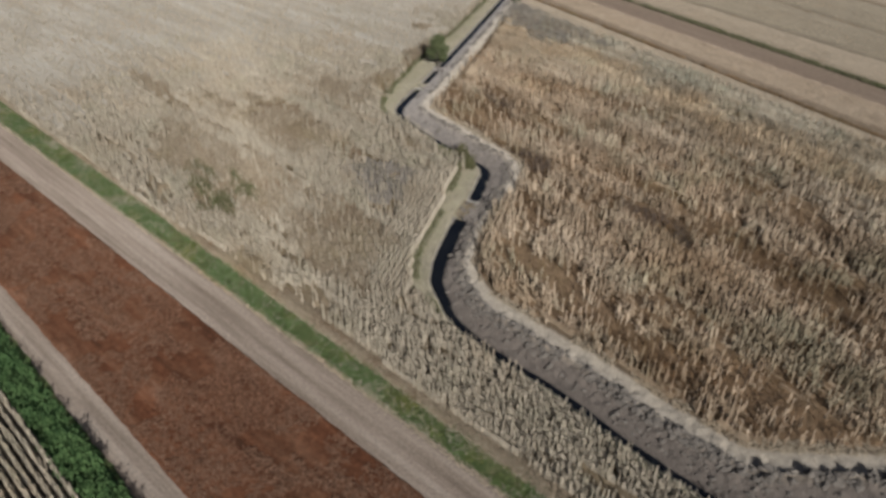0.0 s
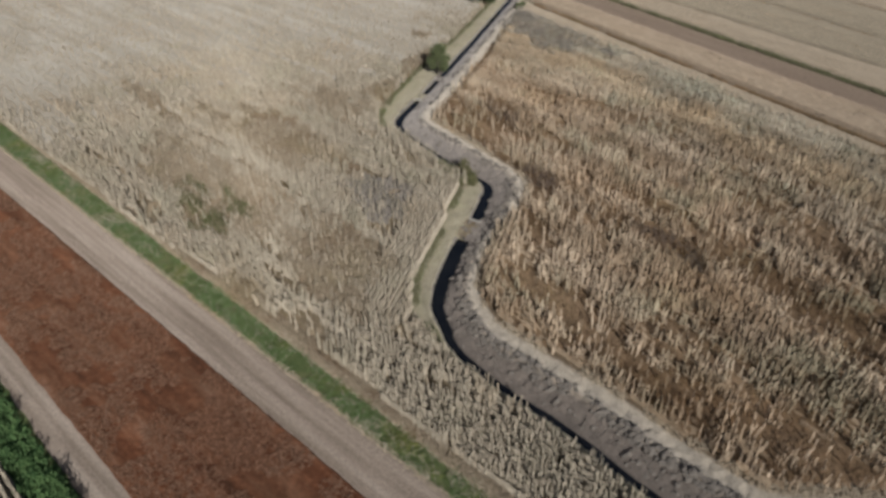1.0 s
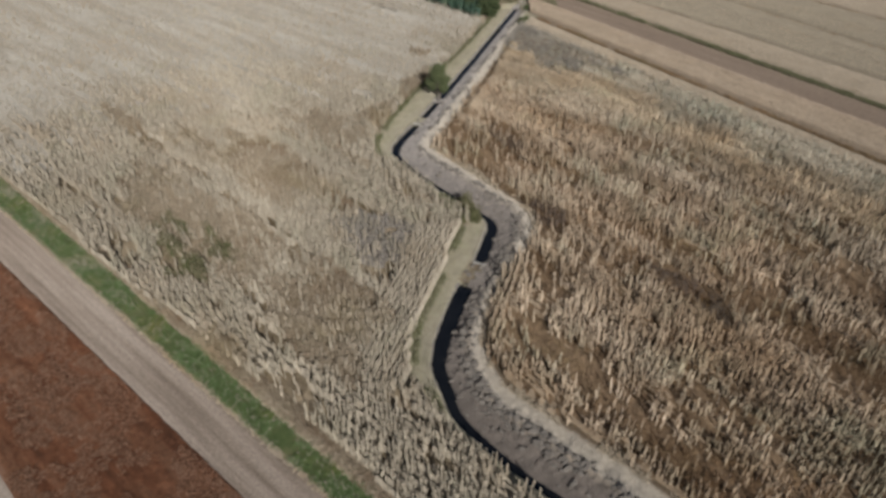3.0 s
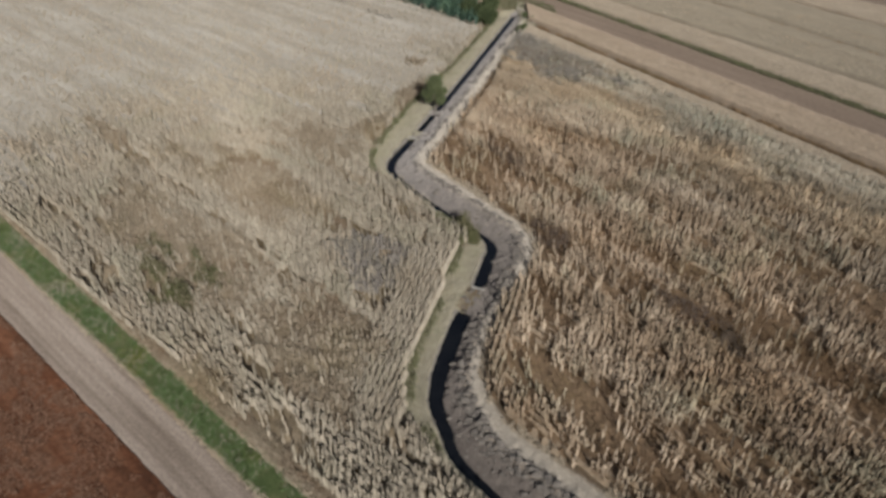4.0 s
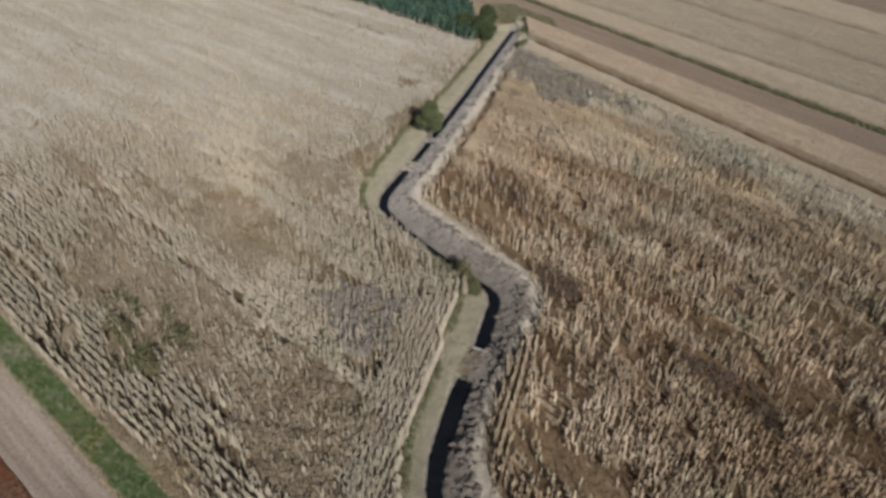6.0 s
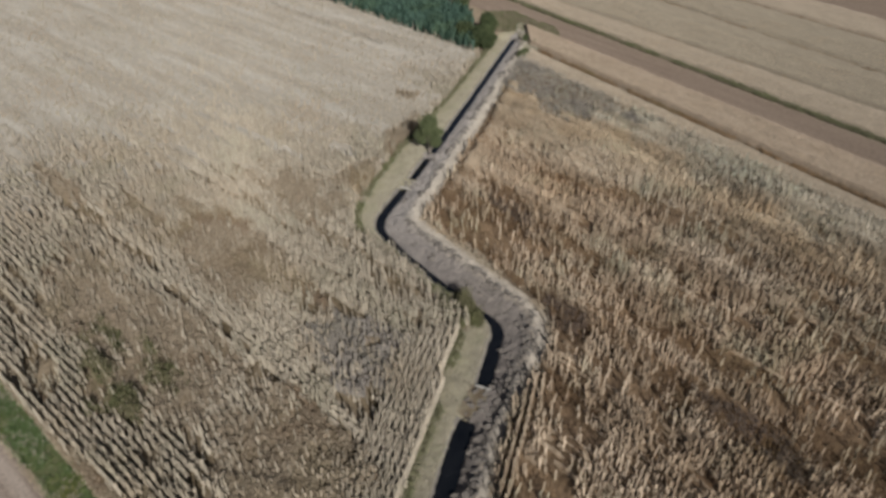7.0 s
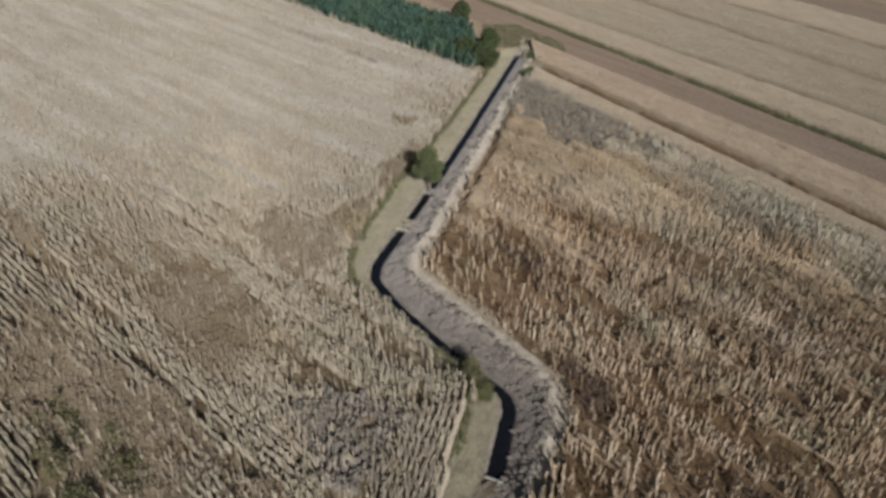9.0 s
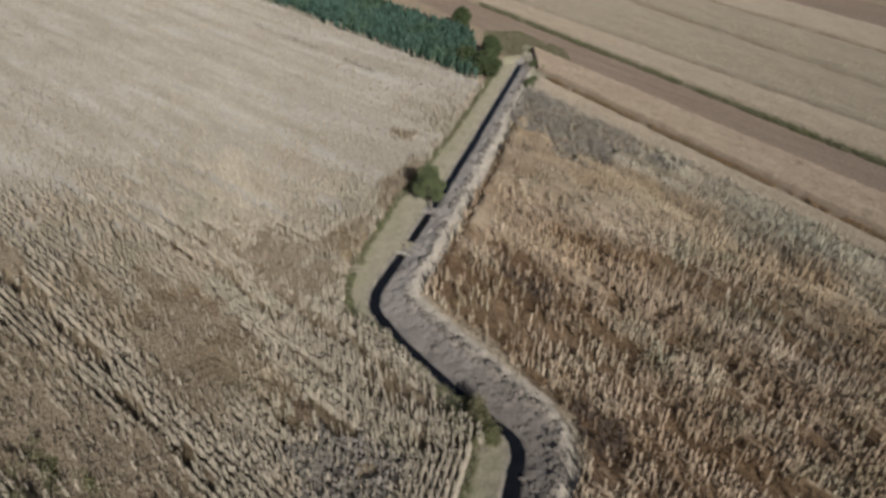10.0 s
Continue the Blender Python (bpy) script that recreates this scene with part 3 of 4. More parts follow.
def maize(p, tall=2.1, spread=0.2, reach=0.19, keep=(0.75, 0.45), leaf=0.115):
    groups = []
    for k, q in enumerate(thin(p, 64, 96, keep)):
        if len(q):
            h = (tall * (0.86 + 0.28 * fractal(q[:, 0], q[:, 1], 0.12, 19)) + RNG.normal(0, spread, len(q))).clip(0.9, 2.8)
            if k:
                groups.append(columns(q[:, 0], q[:, 1], h, (0.17, 0.18)[k - 1], (3, 2)[k - 1]))
            else:
                groups.append(stalks(q[:, 0], q[:, 1], np.zeros(len(q)), h, 4, reach, leaf, 0.8, 0.05, True, 0.72, 0.05))
    return groups


def streaks(p, way, long, wide, seed):
    """Noise drawn out along the rows."""
    way = np.array(way) / np.linalg.norm(way)
    a, s = p @ way, p @ np.array((-way[1], way[0]))
    return fractal(a / long + 300, s / wide + 300, 1.0, seed, 3)


def ridges(way, spacing, step, box, inside, height, width, seed, lines=None, foot=0.25):
    """The closed leaf mass of each row: an uneven ridge along the row, broken where inside is false."""
    rng = np.random.default_rng(seed)
    way = np.array(way) / np.linalg.norm(way)
    n = np.array((-way[1], way[0]))
    corners = np.array([(box[0], box[1]), (box[2], box[1]), (box[2], box[3]), (box[0], box[3])], float)
    a, s = corners @ way, corners @ n
    a, s = np.arange(a.min(), a.max(), step), np.arange(s.min(), s.max(), spacing) if lines is None else np.array(lines)
    aa, ss = [q.ravel() for q in np.meshgrid(a, s)]
    p = aa[:, None] * way + ss[:, None] * n
    ok = (p[:, 0] > box[0]) & (p[:, 0] < box[2]) & (p[:, 1] > box[1]) & (p[:, 1] < box[3]) & (np.abs(p[:, 0]) < 32 + 0.56 * p[:, 1])
    ok[ok] = inside(p[ok])
    h = height(p) * (0.92 + 0.14 * rng.random(len(p)))
    verts = []
    for side, share in ((-1, foot), (-0.5, 0.7), (0, 1.0), (0.5, 0.7), (1, foot)):
        q = p + n * (side * width / 2 * (0.92 + 0.16 * rng.random(len(p))) + rng.normal(0, 0.02, len(p)))[:, None] + way * rng.normal(0, step * 0.25, len(p))[:, None]
        verts.append(np.column_stack([q, h * share * (0.9 + 0.2 * rng.random(len(p)))]))
    k, m = len(p), len(a)
    i = np.arange(k - 1)
    i = i[(i % m < m - 1) & ok[:-1] & ok[1:]]
    f = np.concatenate([np.stack([j * k + i, j * k + i + 1, (j + 1) * k + i + 1, (j + 1) * k + i], 1) for j in range(4)])
    used, back = np.unique(f, return_inverse=True)
    return np.concatenate(verts)[used], back.reshape(f.shape)[:, ::-1]


def row_mass(groups, material, label):
    verts, faces, count = [], [], 0
    for v, f in groups:
        verts.append(v)
        faces.append(f + count)
        count += len(v)
    return tagged(new("maize_rows", mesh_of("maize_rows", np.concatenate(verts), np.concatenate(faces), material, True)), label, "maize field", kind="stuff")


def is_head(p):
    d, st = ditch_at(p[:, 0], p[:, 1])
    return (d > -left_of(st) - 4.8) & (d < -left_of(st) + 0.0) & (st > 58) & (st < 88.5)


# thin places in the maize beyond the ditch
THIN = ((7.5, 109.0, 7.0, 1.7, (0.56, -0.83)), (11.8, 88.0, 4.5, 2.2, (0.56, -0.83)), (27.0, 72.8, 6.5, 1.7, (0.575, -0.818)), (48.0, 98.0, 9.0, 1.0, (0.72, -0.69)), (39.0, 106.5, 5.0, 0.7, (0.72, -0.69)), (27.0, 99.0, 6.0, 0.7, (0.60, -0.80)))


def right_bands(p):
    """Where the maize beyond the ditch stands thin (high) or thick (low), in bands along its rows."""
    bare = np.minimum.reduce([patch(p, *g) for g in THIN])
    return 0.55 * streaks(p, ROW_R, 12, 1.6, 63) + 0.45 * streaks(p, ROW_R, 30, 5.0, 64) + 0.14 * step01(1.2 - bare, 0, 0.7)


def is_rim(p):
    d, st = ditch_at(p[:, 0], p[:, 1])
    return (d > right_of(st)) & (d < right_of(st) + 1.5) & (st > 57) & (st < 80)


def row_things(way, spacing, box, inside, tall, width, label, group, seed):
    """Neat rows that stand apart: each one a thing, its stalks over its closed leaf mass."""
    way = np.array(way) / np.linalg.norm(way)
    n = np.array((-way[1], way[0]))
    corners = np.array([(box[0], box[1]), (box[2], box[1]), (box[2], box[3]), (box[0], box[3])], float)
    a, s = corners @ way, corners @ n
    for k, line in enumerate(np.arange(s.min(), s.max(), spacing)):
        t = np.arange(a.min(), a.max(), 0.27)
        p = (t + RNG.normal(0, 0.08, len(t)))[:, None] * way + (line + RNG.normal(0, 0.03, len(t)))[:, None] * n
        p = p[(p[:, 0] > box[0]) & (p[:, 0] < box[2]) & (p[:, 1] > box[1]) & (p[:, 1] < box[3]) & (np.abs(p[:, 0]) < 30 + 0.56 * p[:, 1])]
        p = p[inside(p)]
        if len(p) < 12:
            continue
        root = new("maize_row")
        root.location = (*p.mean(0), 0)
        tagged(root, label, "maize row", group)
        v, f = ridges(way, spacing, 0.36, box, inside, lambda q: tall * 0.66 * (0.85 + 0.3 * fractal(q[:, 0], q[:, 1], 0.8, seed)), width, seed + k, (line,), 0.35)
        groups = maize(p[RNG.random(len(p)) < 0.75], tall, 0.12, 0.10)
        count = np.cumsum([0] + [len(g[0]) for g in groups])
        parts = [("leaf_mass", v, f, RIDGE, True), ("crop", np.concatenate([g[0] for g in groups]), np.concatenate([g[1] + c for g, c in zip(groups, count)]), MAIZE, False)]
        for name, v, f, material, smooth in parts:
            if len(f):
                ob = new(name, mesh_of(name, v - np.array((*p.mean(0), 0)), f, material, smooth))
                ob.parent = root
                if name == "crop":
                    tagged(ob, kind="stuff")


# maize beside the track
LEFT_WAY = (0.780, -0.626)
p = rows_of(LEFT_WAY, 0.66, 0.30, (-150, 25, 40, 235))
p = p[in_left(p) > 0]
ok = (RNG.random(len(p)) < 0.13 + 0.87 * step01(gap_depth(p), 0.4, 1.1)) & ~is_head(p)
ok &= ~((streaks(p, LEFT_WAY, 9, 1.3, 43) > 0.62) & (RNG.random(len(p)) < 0.8))
ok &= RNG.random(len(p)) < 0.97 - 0.4 * step01(streaks(p, LEFT_WAY, 1.2, 0.9, 44), 0.45, 0.62)
bulk("maize_field", maize(p[ok], reach=0.14), MAIZE, "dry standing maize, pale tan, beside a dirt track", "maize field")
row_things((0.27, 0.963), 0.62, (-14, 55, 6, 92), is_head, 2.1, 0.58, "dry pale maize row running along the ditch", "maize rows along the ditch", 72)


def stands(p):
    """Whether the rows beside the track are closed here."""
    ok = (in_left(p) > 0.1) & (range_of(p) < 112) & (gap_depth(p) + 0.9 * (streaks(p, LEFT_WAY, 2.2, 0.7, 47) - 0.5) > 0.95) & ~is_head(p)
    return ok & ~(streaks(p, LEFT_WAY, 9, 1.3, 43) > 0.60) & ~(np.random.default_rng(5).random(len(p)) < 0.06)


row_mass([ridges(LEFT_WAY, 0.66, 0.36, (-80, 25, 40, 160), stands, lambda p: 0.75 + 0.95 * fractal(p[:, 0], p[:, 1], 0.7, 48), 0.42, 71)], RIDGE, "pale leaf mass of the dry maize rows")


def left_level(p):
    far = 1.8 * step01(range_of(p) + 50 * (fractal(p[:, 0], p[:, 1], 0.06, 17) - 0.5), 58, 108)
    weeds = 0.75 - 0.45 * step01(gap_depth(p), 0.55, 1.25) + np.where(is_head(p), 0.15, 0.0) - 0.5 * step01(range_of(p), 88, 100) * step01(gap_depth(p), 0.85, 1.2)
    return np.where(in_left(p, 0.9) > 0, np.where((far > 0.7) & ~in_gaps(p), far - 0.35, -0.4), -0.4), np.where(in_left(p, 1.0) > 0, weeds, -0.4)


canopy("maize_canopy", (-150, 60, 12, 225), 0.8, lambda p: left_level(p)[0], CANOPY_MAIZE, "pale dry maize standing dense towards the thicket", "maize field", 0.16)
canopy("weed_patches", (-75, 25, 42, 125), 0.5, lambda p: left_level(p)[1], PATCH_WEEDS, "dull brown dead weeds between the maize rows", "weeds", 1.1)

# maize beyond the ditch, thin over brown undergrowth
p = rows_of(ROW_R, 0.75, 0.27, (-12, 30, 130, 190))
p = p[(in_right(p) > 0) & ~is_rim(p)]
band = right_bands(p)
clump = fractal(p[:, 0], p[:, 1], 0.42, 68, 2)
d, st = ditch_at(p[:, 0], p[:, 1])
away = np.where(st < 92, step01(d - right_of(st), 2, 15), 1.0)
ok = (RNG.random(len(p)) < np.interp(band, (0.38, 0.51, 0.58), (1.0, 0.86, 0.15)) * np.maximum(0.25 + 0.9 * step01(clump, 0.35, 0.55), step01(range_of(p), 50, 85)) * (0.62 + 0.5 * away)) & ~(blob(p, 17.5, 146.0, 14, 6.5, (0.62, -0.78)) & (RNG.random(len(p)) < 0.93))
ok &= patch(p, 27.0, 72.8, 6.0, 1.7, (0.575, -0.818)) > 0.95
ok &= ~((d < right_of(st) + 3.5) & (st > 112) & (RNG.random(len(p)) < 0.7))
q = rows_of((0.27, 0.963), 0.65, 0.35, (0, 55, 20, 82))
rim = q[is_rim(q)]
bulk("maize_field", maize(p[ok], 2.1, 0.28, 0.19, (0.85, 0.5), 0.135) + maize(rim, 1.9, 0.1, 0.15), MAIZE_RIGHT, "dry standing maize, tawny brown, beside the spoil bank", "maize field")


def stands_right(p):
    """Whether the rows beyond the ditch are closed here."""
    band = right_bands(p)
    return (in_right(p) > 0.2) & ~is_rim(p) & (range_of(p) < 120) & (band < 0.50) & (np.random.default_rng(6).random(len(p)) < 0.90)


row_mass([ridges(ROW_R, 0.75, 0.38, (-12, 30, 75, 165), stands_right, lambda p: 0.4 + 0.9 * fractal(p[:, 0], p[:, 1], 0.5, 67), 0.55, 74), ridges((0.27, 0.963), 0.65, 0.36, (0, 55, 20, 82), is_rim, lambda p: 1.2 + 0 * p[:, 0], 0.40, 75)],
         RIDGE_TAWNY, "tawny leaf mass of the dry maize rows")


def right_level(p):
    band = right_bands(p)
    low = 0.62 - 0.42 * step01(band, 0.54, 0.66)
    return np.where(in_right(p, 0.6) > 0, np.maximum(low, 0.11), -0.4)


canopy("undergrowth", (-12, 28, 125, 190), 0.6, right_level, UNDERGROWTH, "brown dead weeds and leaves under the maize", "weeds", 0.75)

def right_far(p):
    far = 1.75 * step01(range_of(p) + 40 * (fractal(p[:, 0], p[:, 1], 0.06, 18) - 0.5), 46, 86) - 0.8 * step01(right_bands(p), 0.52, 0.60)
    return np.where((in_right(p, 0.9) > 0) & (far > 0.3) & ~blob(p, 17.5, 146.0, 14, 6.5, (0.62, -0.78)), far - 0.18, -0.4)


canopy("maize_canopy", (-12, 60, 125, 190), 0.7, right_far, RIDGE_TAWNY, "tawny dry maize standing dense towards the strips", "maize field", 0.5, 137)

# neat rows on the near side
row_things((0.76, -0.65), 0.68, (-75, 15, -10, 75), lambda p: beyond(p, TRACK_LINES[0]) < -3.5 + (fractal(p[:, 0], p[:, 1], 0.5, 33) - 0.5) * 0.4, 1.9, 0.58, "dry pale maize row in a neat stand beside green weeds", "maize rows beside the weeds", 200)


# ---- far strips of low crops ----
sheet("crop_strip", moved(MAIZE_END, 0.3), moved(LINE_1, -0.75), CANOPY_PALE, "pale low crop strip at the maize's end", "crop field", 0.45, 0.30, 0.5, 0.3, (-2, 150), 0.9, seed=141, kind="stuff", skirt=1, slant=4.0)
sheet("crop_strip", moved(LINE_1, 0.35), moved(LINE_2, -0.2), CANOPY_OCHRE, "tan ripe crop strip, dense and level", "crop field", 1.15, 0.40, 0.5, 0.25, (-8.5, 150), 0.8, seed=101, kind="stuff", skirt=1, slant=9.0)
LINE_3A = ((24.3, 199.0), (43.2, 176.0))
LINE_3B = ((47.0, 202.6), (74.0, 164.4))
LINE_4A = ((58.0, 213.0), (83.3, 180.5))
for low, high, material, label, seed in (
        (moved(LINE_3, 0.9), LINE_3A, CANOPY, "pale tan crop strip behind the bare soil", 111),
        (moved(LINE_3A, 0.5), LINE_3B, CANOPY_OLIVE, "olive tan crop strip among others", 112),
        (moved(LINE_3B, 0.9), LINE_4A, CANOPY_OLIVE, "olive tan crop strip farther off", 113),
        (moved(LINE_4A, 0.9), moved(LINE_5, -0.3), CANOPY, "pale tan crop field far off", 115)):
    sheet("crop_strip", low, high, material, label, "crop field", 0.6, 0.5, 0.9, 0.35, (-45, 150), 0.5, seed=seed, kind="stuff", skirt=1)


def tufts(p, height, leaves, reach, width, droop=0.4, z=0.0, lumps=0.0):
    h = height * (0.6 + 0.8 * RNG.random(len(p))) * (1 - lumps + 2 * lumps * step01(fractal(p[:, 0], p[:, 1], 0.55, 97, 2), 0.3, 0.7))
    h = np.maximum(0.05, h)
    return stalks(p[:, 0], p[:, 1], np.full(len(p), z), h, leaves, reach, width, droop, 0.0, False)


def scatter(box, count):
    return np.column_stack([RNG.uniform(box[0], box[2], count), RNG.uniform(box[1], box[3], count)])


def along_line(line, lo, hi, stretch, count):
    """Random places between two offsets from a line, over a stretch of metres from its first point."""
    a, c = np.array(moved(line, 0)[0]), np.array(moved(line, 1)[0])
    u = np.array(line[1]) - a
    u /= np.linalg.norm(u)
    return a + u * RNG.uniform(*stretch, count)[:, None] + (c - a) * RNG.uniform(lo, hi, count)[:, None]


T = TRACK_LINES
wide = along_line(T[3], 0.0, 3.0, (-40, 125), 24000)
keep = RNG.random(len(wide)) < step01(fractal(wide[:, 0], wide[:, 1], 0.4, 35), 0.25, 0.5)
straw = RNG.random(len(wide)) < 0.16 + 0.5 * step01(fractal(wide[:, 0], wide[:, 1], 0.3, 36), 0.5, 0.75)
bulk("dry_grass", [tufts(wide[keep & straw], 0.28, 4, 0.2, 0.05, 0.3)], GRASS_DRY, "straw coloured grass tufts among the green verge", "grass")
bulk("grass", [tufts(wide[keep & ~straw], 0.30, 5, 0.20, 0.05, 0.3)], GRASS, "green grass tufts along the dirt track", "grass")
bulk("dry_grass", [tufts(along_line(T[3], -0.35, 0.25, (-40, 125), 3500), 0.18, 4, 0.2, 0.05, 0.3), tufts(along_line(T[4], 1.4, 2.3, (-40, 130), 5000), 0.4, 5, 0.3, 0.06)], STRAW, "dry straw grass at the maize edge", "grass")
bulk("dry_weeds", [tufts(along_line(T[4], 1.4, 3.3, (-40, 130), 11000), 0.5, 5, 0.32, 0.07, 0.3)], WEED_DRY, "dull brown weeds between grass verge and maize", "weeds")
bulk("weeds", [tufts(along_line(T[0], -3.5, -0.6, (-40, 60), 3400), 1.0, 7, 0.50, 0.15, 0.4, 0.0, 0.6)], GRASS_LUSH, "tall green leafy weeds beside the maize", "weeds")
p = along_line(T[1], 0.2, 13.5, (-50, 90), 26000)
p = p[(beyond(p, T[2]) < -0.15) & (fractal(p[:, 0], p[:, 1], 0.35, 37) > 0.42)]
bulk("stubble", [tufts(p, 0.12, 4, 0.26, 0.09, 0.15, 0.16)], WEED_RED, "reddish brown stubble litter on ploughed soil", "stubble")

p = np.concatenate([scatter((g[0] - g[2], g[1] - g[2], g[0] + g[2], g[1] + g[2]), int(g[2] * g[2] * 45)) for g in GAPS])
p = p[in_gaps(p) & (in_left(p) > 0.5)]
grey, green = blob(p, -10.8, 82.4, 6.6, 3.6), blob(p, -33.2, 77.6, 8.0, 3.4) & (RNG.random(len(p)) < 0.25 + 0.7 * step01(fractal(p[:, 0], p[:, 1], 0.4, 98, 2), 0.3, 0.55))
bulk("dry_weeds", [tufts(p[~grey & ~green], 0.85, 5, 0.48, 0.11, 0.25, 0.35, 0.4)], WEED_DRY, "dull brown weeds in gaps of the maize", "weeds")
bulk("grey_weeds", [columns(p[grey, 0], p[grey, 1], (0.9 + 1.3 * fractal(p[grey, 0], p[grey, 1], 0.5, 96)) * RNG.uniform(0.8, 1.15, grey.sum()), 0.3, 3), tufts(p[grey][::2], 0.8, 5, 0.36, 0.12, 0.25, 0.3, 0.5)], WEED_GREY, "grey withered weeds in a gap of the maize", "weeds")
bulk("green_weeds", [tufts(p[green], 1.2, 6, 0.40, 0.13, 0.3, 0.3, 0.8)], GRASS_DARK, "dark olive weeds among the dry maize", "weeds")
p = scatter((4, 105, 60, 165), 20000)
p = p[(in_right(p) > 0) & (blob(p, 17.5, 146.0, 15, 7.5, (0.62, -0.78)) | ((beyond(p, MAIZE_END) > -5) & (fractal(p[:, 0], p[:, 1], 0.2, 83) > 0.48)))]
bulk("grey_weeds", [tufts(p, 0.8, 5, 0.32, 0.075, 0.3, 0.7)], WEED_PALE, "grey brown weeds at the field corner", "weeds")
p = scatter((4, 130, 34, 162), 9000)
p = p[(in_right(p) > 0) & (patch(p, 17.5, 146.0, 15, 7.5, (0.62, -0.78)) < 1.1) & (streaks(p, (0.62, -0.78), 4, 1.1, 59) > 0.56)]
bulk("grey_weeds", [tufts(p, 1.1, 5, 0.30, 0.08, 0.3, 0.6)], WEED_GREY, "dark withered weeds in clumps at the field corner", "weeds")
p = scatter((-8, 32, 62, 150), 52000)
p = p[(in_right(p) > 0.3) & (np.abs(p[:, 0]) < 30 + 0.56 * p[:, 1])]
p = p[RNG.random(len(p)) < 0.45 + 0.55 * step01(right_bands(p), 0.48, 0.56)]
bulk("brown_weeds", [tufts(p, 0.75, 4, 0.26, 0.08, 0.25, 0.35)], WEED_BROWN, "brown dead weeds standing among the maize", "weeds")
# the darkest weeds, in four of the thin places beyond the ditch
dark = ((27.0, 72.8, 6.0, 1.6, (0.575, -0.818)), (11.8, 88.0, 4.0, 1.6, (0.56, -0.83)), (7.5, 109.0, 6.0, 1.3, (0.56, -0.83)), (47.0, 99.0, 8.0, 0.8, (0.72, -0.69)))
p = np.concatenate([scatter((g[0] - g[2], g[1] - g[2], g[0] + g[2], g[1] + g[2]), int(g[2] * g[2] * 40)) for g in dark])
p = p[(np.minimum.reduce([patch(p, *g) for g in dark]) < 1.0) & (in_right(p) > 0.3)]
bulk("dark_weeds", [tufts(p, 1.0, 5, 0.30, 0.12, 0.3, 0.3, 0.6)], WEED_DARK, "dark brown weeds in thin places of the maize", "weeds")
p = np.concatenate([along_line(LINE_3, 1.0, 7.0, (-20, 95), 2500), along_line(LINE_3A, 1.0, 11.0, (-20, 95), 3500), along_line(LINE_3B, 1.0, 9.0, (-20, 90), 2500)])
q = np.concatenate([along_line(LINE_1, 0.5, 7.2, (-5, 95), 4500), along_line(MAIZE_END, 0.3, 3.6, (0, 90), 3500)])
bulk("crop_heads", [tufts(p, 0.32, 3, 0.17, 0.085, 0.3, 0.68), tufts(q[:4500], 0.32, 3, 0.16, 0.08, 0.3, 0.98), tufts(q[4500:], 0.3, 3, 0.16, 0.08, 0.3, 0.3)], STRAW, "dry seed heads over the ripe crop strips", "crop field")
q = np.concatenate([along_line(LINE_1, -0.7, 0.5, (-4, 95), 3600), along_line(LINE_3A, -0.1, 0.5, (-10, 60), 500), along_line(LINE_3B, 0.0, 0.9, (-10, 80), 900), along_line(LINE_4A, 0.0, 0.9, (-10, 70), 700)])
q = q[fractal(q[:, 0], q[:, 1], 0.25, 58) > 0.36]
bulk("brown_weeds", [tufts(q, 0.45, 4, 0.25, 0.10, 0.3)], WEED_BROWN, "low brown weeds in the furrows between crop strips", "weeds")
q = scatter((9, 164, 26, 184), 3000)
q = q[(beyond(q, LINE_2) < 0.5) & (beyond(q, MAIZE_END) > 1.0) & (q[:, 0] > 13.3) & (q[:, 0] < 16.5)]
bulk("dry_grass", [tufts(q[:900], 0.5, 5, 0.35, 0.12)], GRASS_DRY, "olive and straw grass at the strip's end", "grass")
p = along_line(LINE_3, -0.2, 1.2, (-10, 130), 4200)
p = p[RNG.random(len(p)) < 0.25 + 0.6 * step01(fractal(p[:, 0], p[:, 1], 0.15, 39), 0.35, 0.6)]
bulk("green_weeds", [tufts(p, 0.5, 5, 0.35, 0.13)], GRASS_OLIVE, "olive weeds along the bare strip's far edge", "weeds")

p = scatter((-18, 55, 20, 174), 90000)
d, st = ditch_at(p[:, 0], p[:, 1])
ok = (d < -0.2) & (d > -left_of(st) - 0.3)
bulk("verge_grass", [tufts(p[ok], 0.14, 4, 0.16, 0.05, 0.2)], GRASS_DRY, "short dry olive grass on the ditch verge", "grass")
ok = (d < -left_of(st) + np.where(st > 112, 0.45, 0.9)) & (d > -left_of(st) - 0.5) & (fractal(p[:, 0], p[:, 1], 0.22, 91) > np.where(st > 112, 0.30, 0.48))
bulk("green_weeds", [tufts(p[ok], 0.5, 5, 0.28, 0.08)], GRASS_OLIVE, "olive weeds between verge and maize", "weeds")
q = np.concatenate([p, scatter((0, 28, 46, 56), 30000)])
d, st = ditch_at(q[:, 0], q[:, 1])
ok = (d > right_of(st) - np.where(st > 112, 0.15, 1.0)) & (d < right_of(st) + 0.5) & (fractal(q[:, 0], q[:, 1], 0.3, 92) > np.where(st > 112, 0.46, 0.38))
bulk("dry_grass", [tufts(q[ok], 0.32, 5, 0.24, 0.06)], STRAW, "bleached grass between spoil bank and maize", "grass")
q = scatter((-2.5, 84.0, 3.5, 92), 4200)
q = q[blob(q, 0.7, 88.3, 2.9, 1.5, (-0.4, 0.9))]
bulk("green_weeds", [tufts(q, 1.1, 6, 0.35, 0.10, 0.4, 0.0, 0.7)], GRASS_DARK, "dull olive weeds at the maize corner by the ditch", "weeds")
p = scatter((6, 168, 22, 192), 2600)
d, st = ditch_at(p[:, 0], p[:, 1])
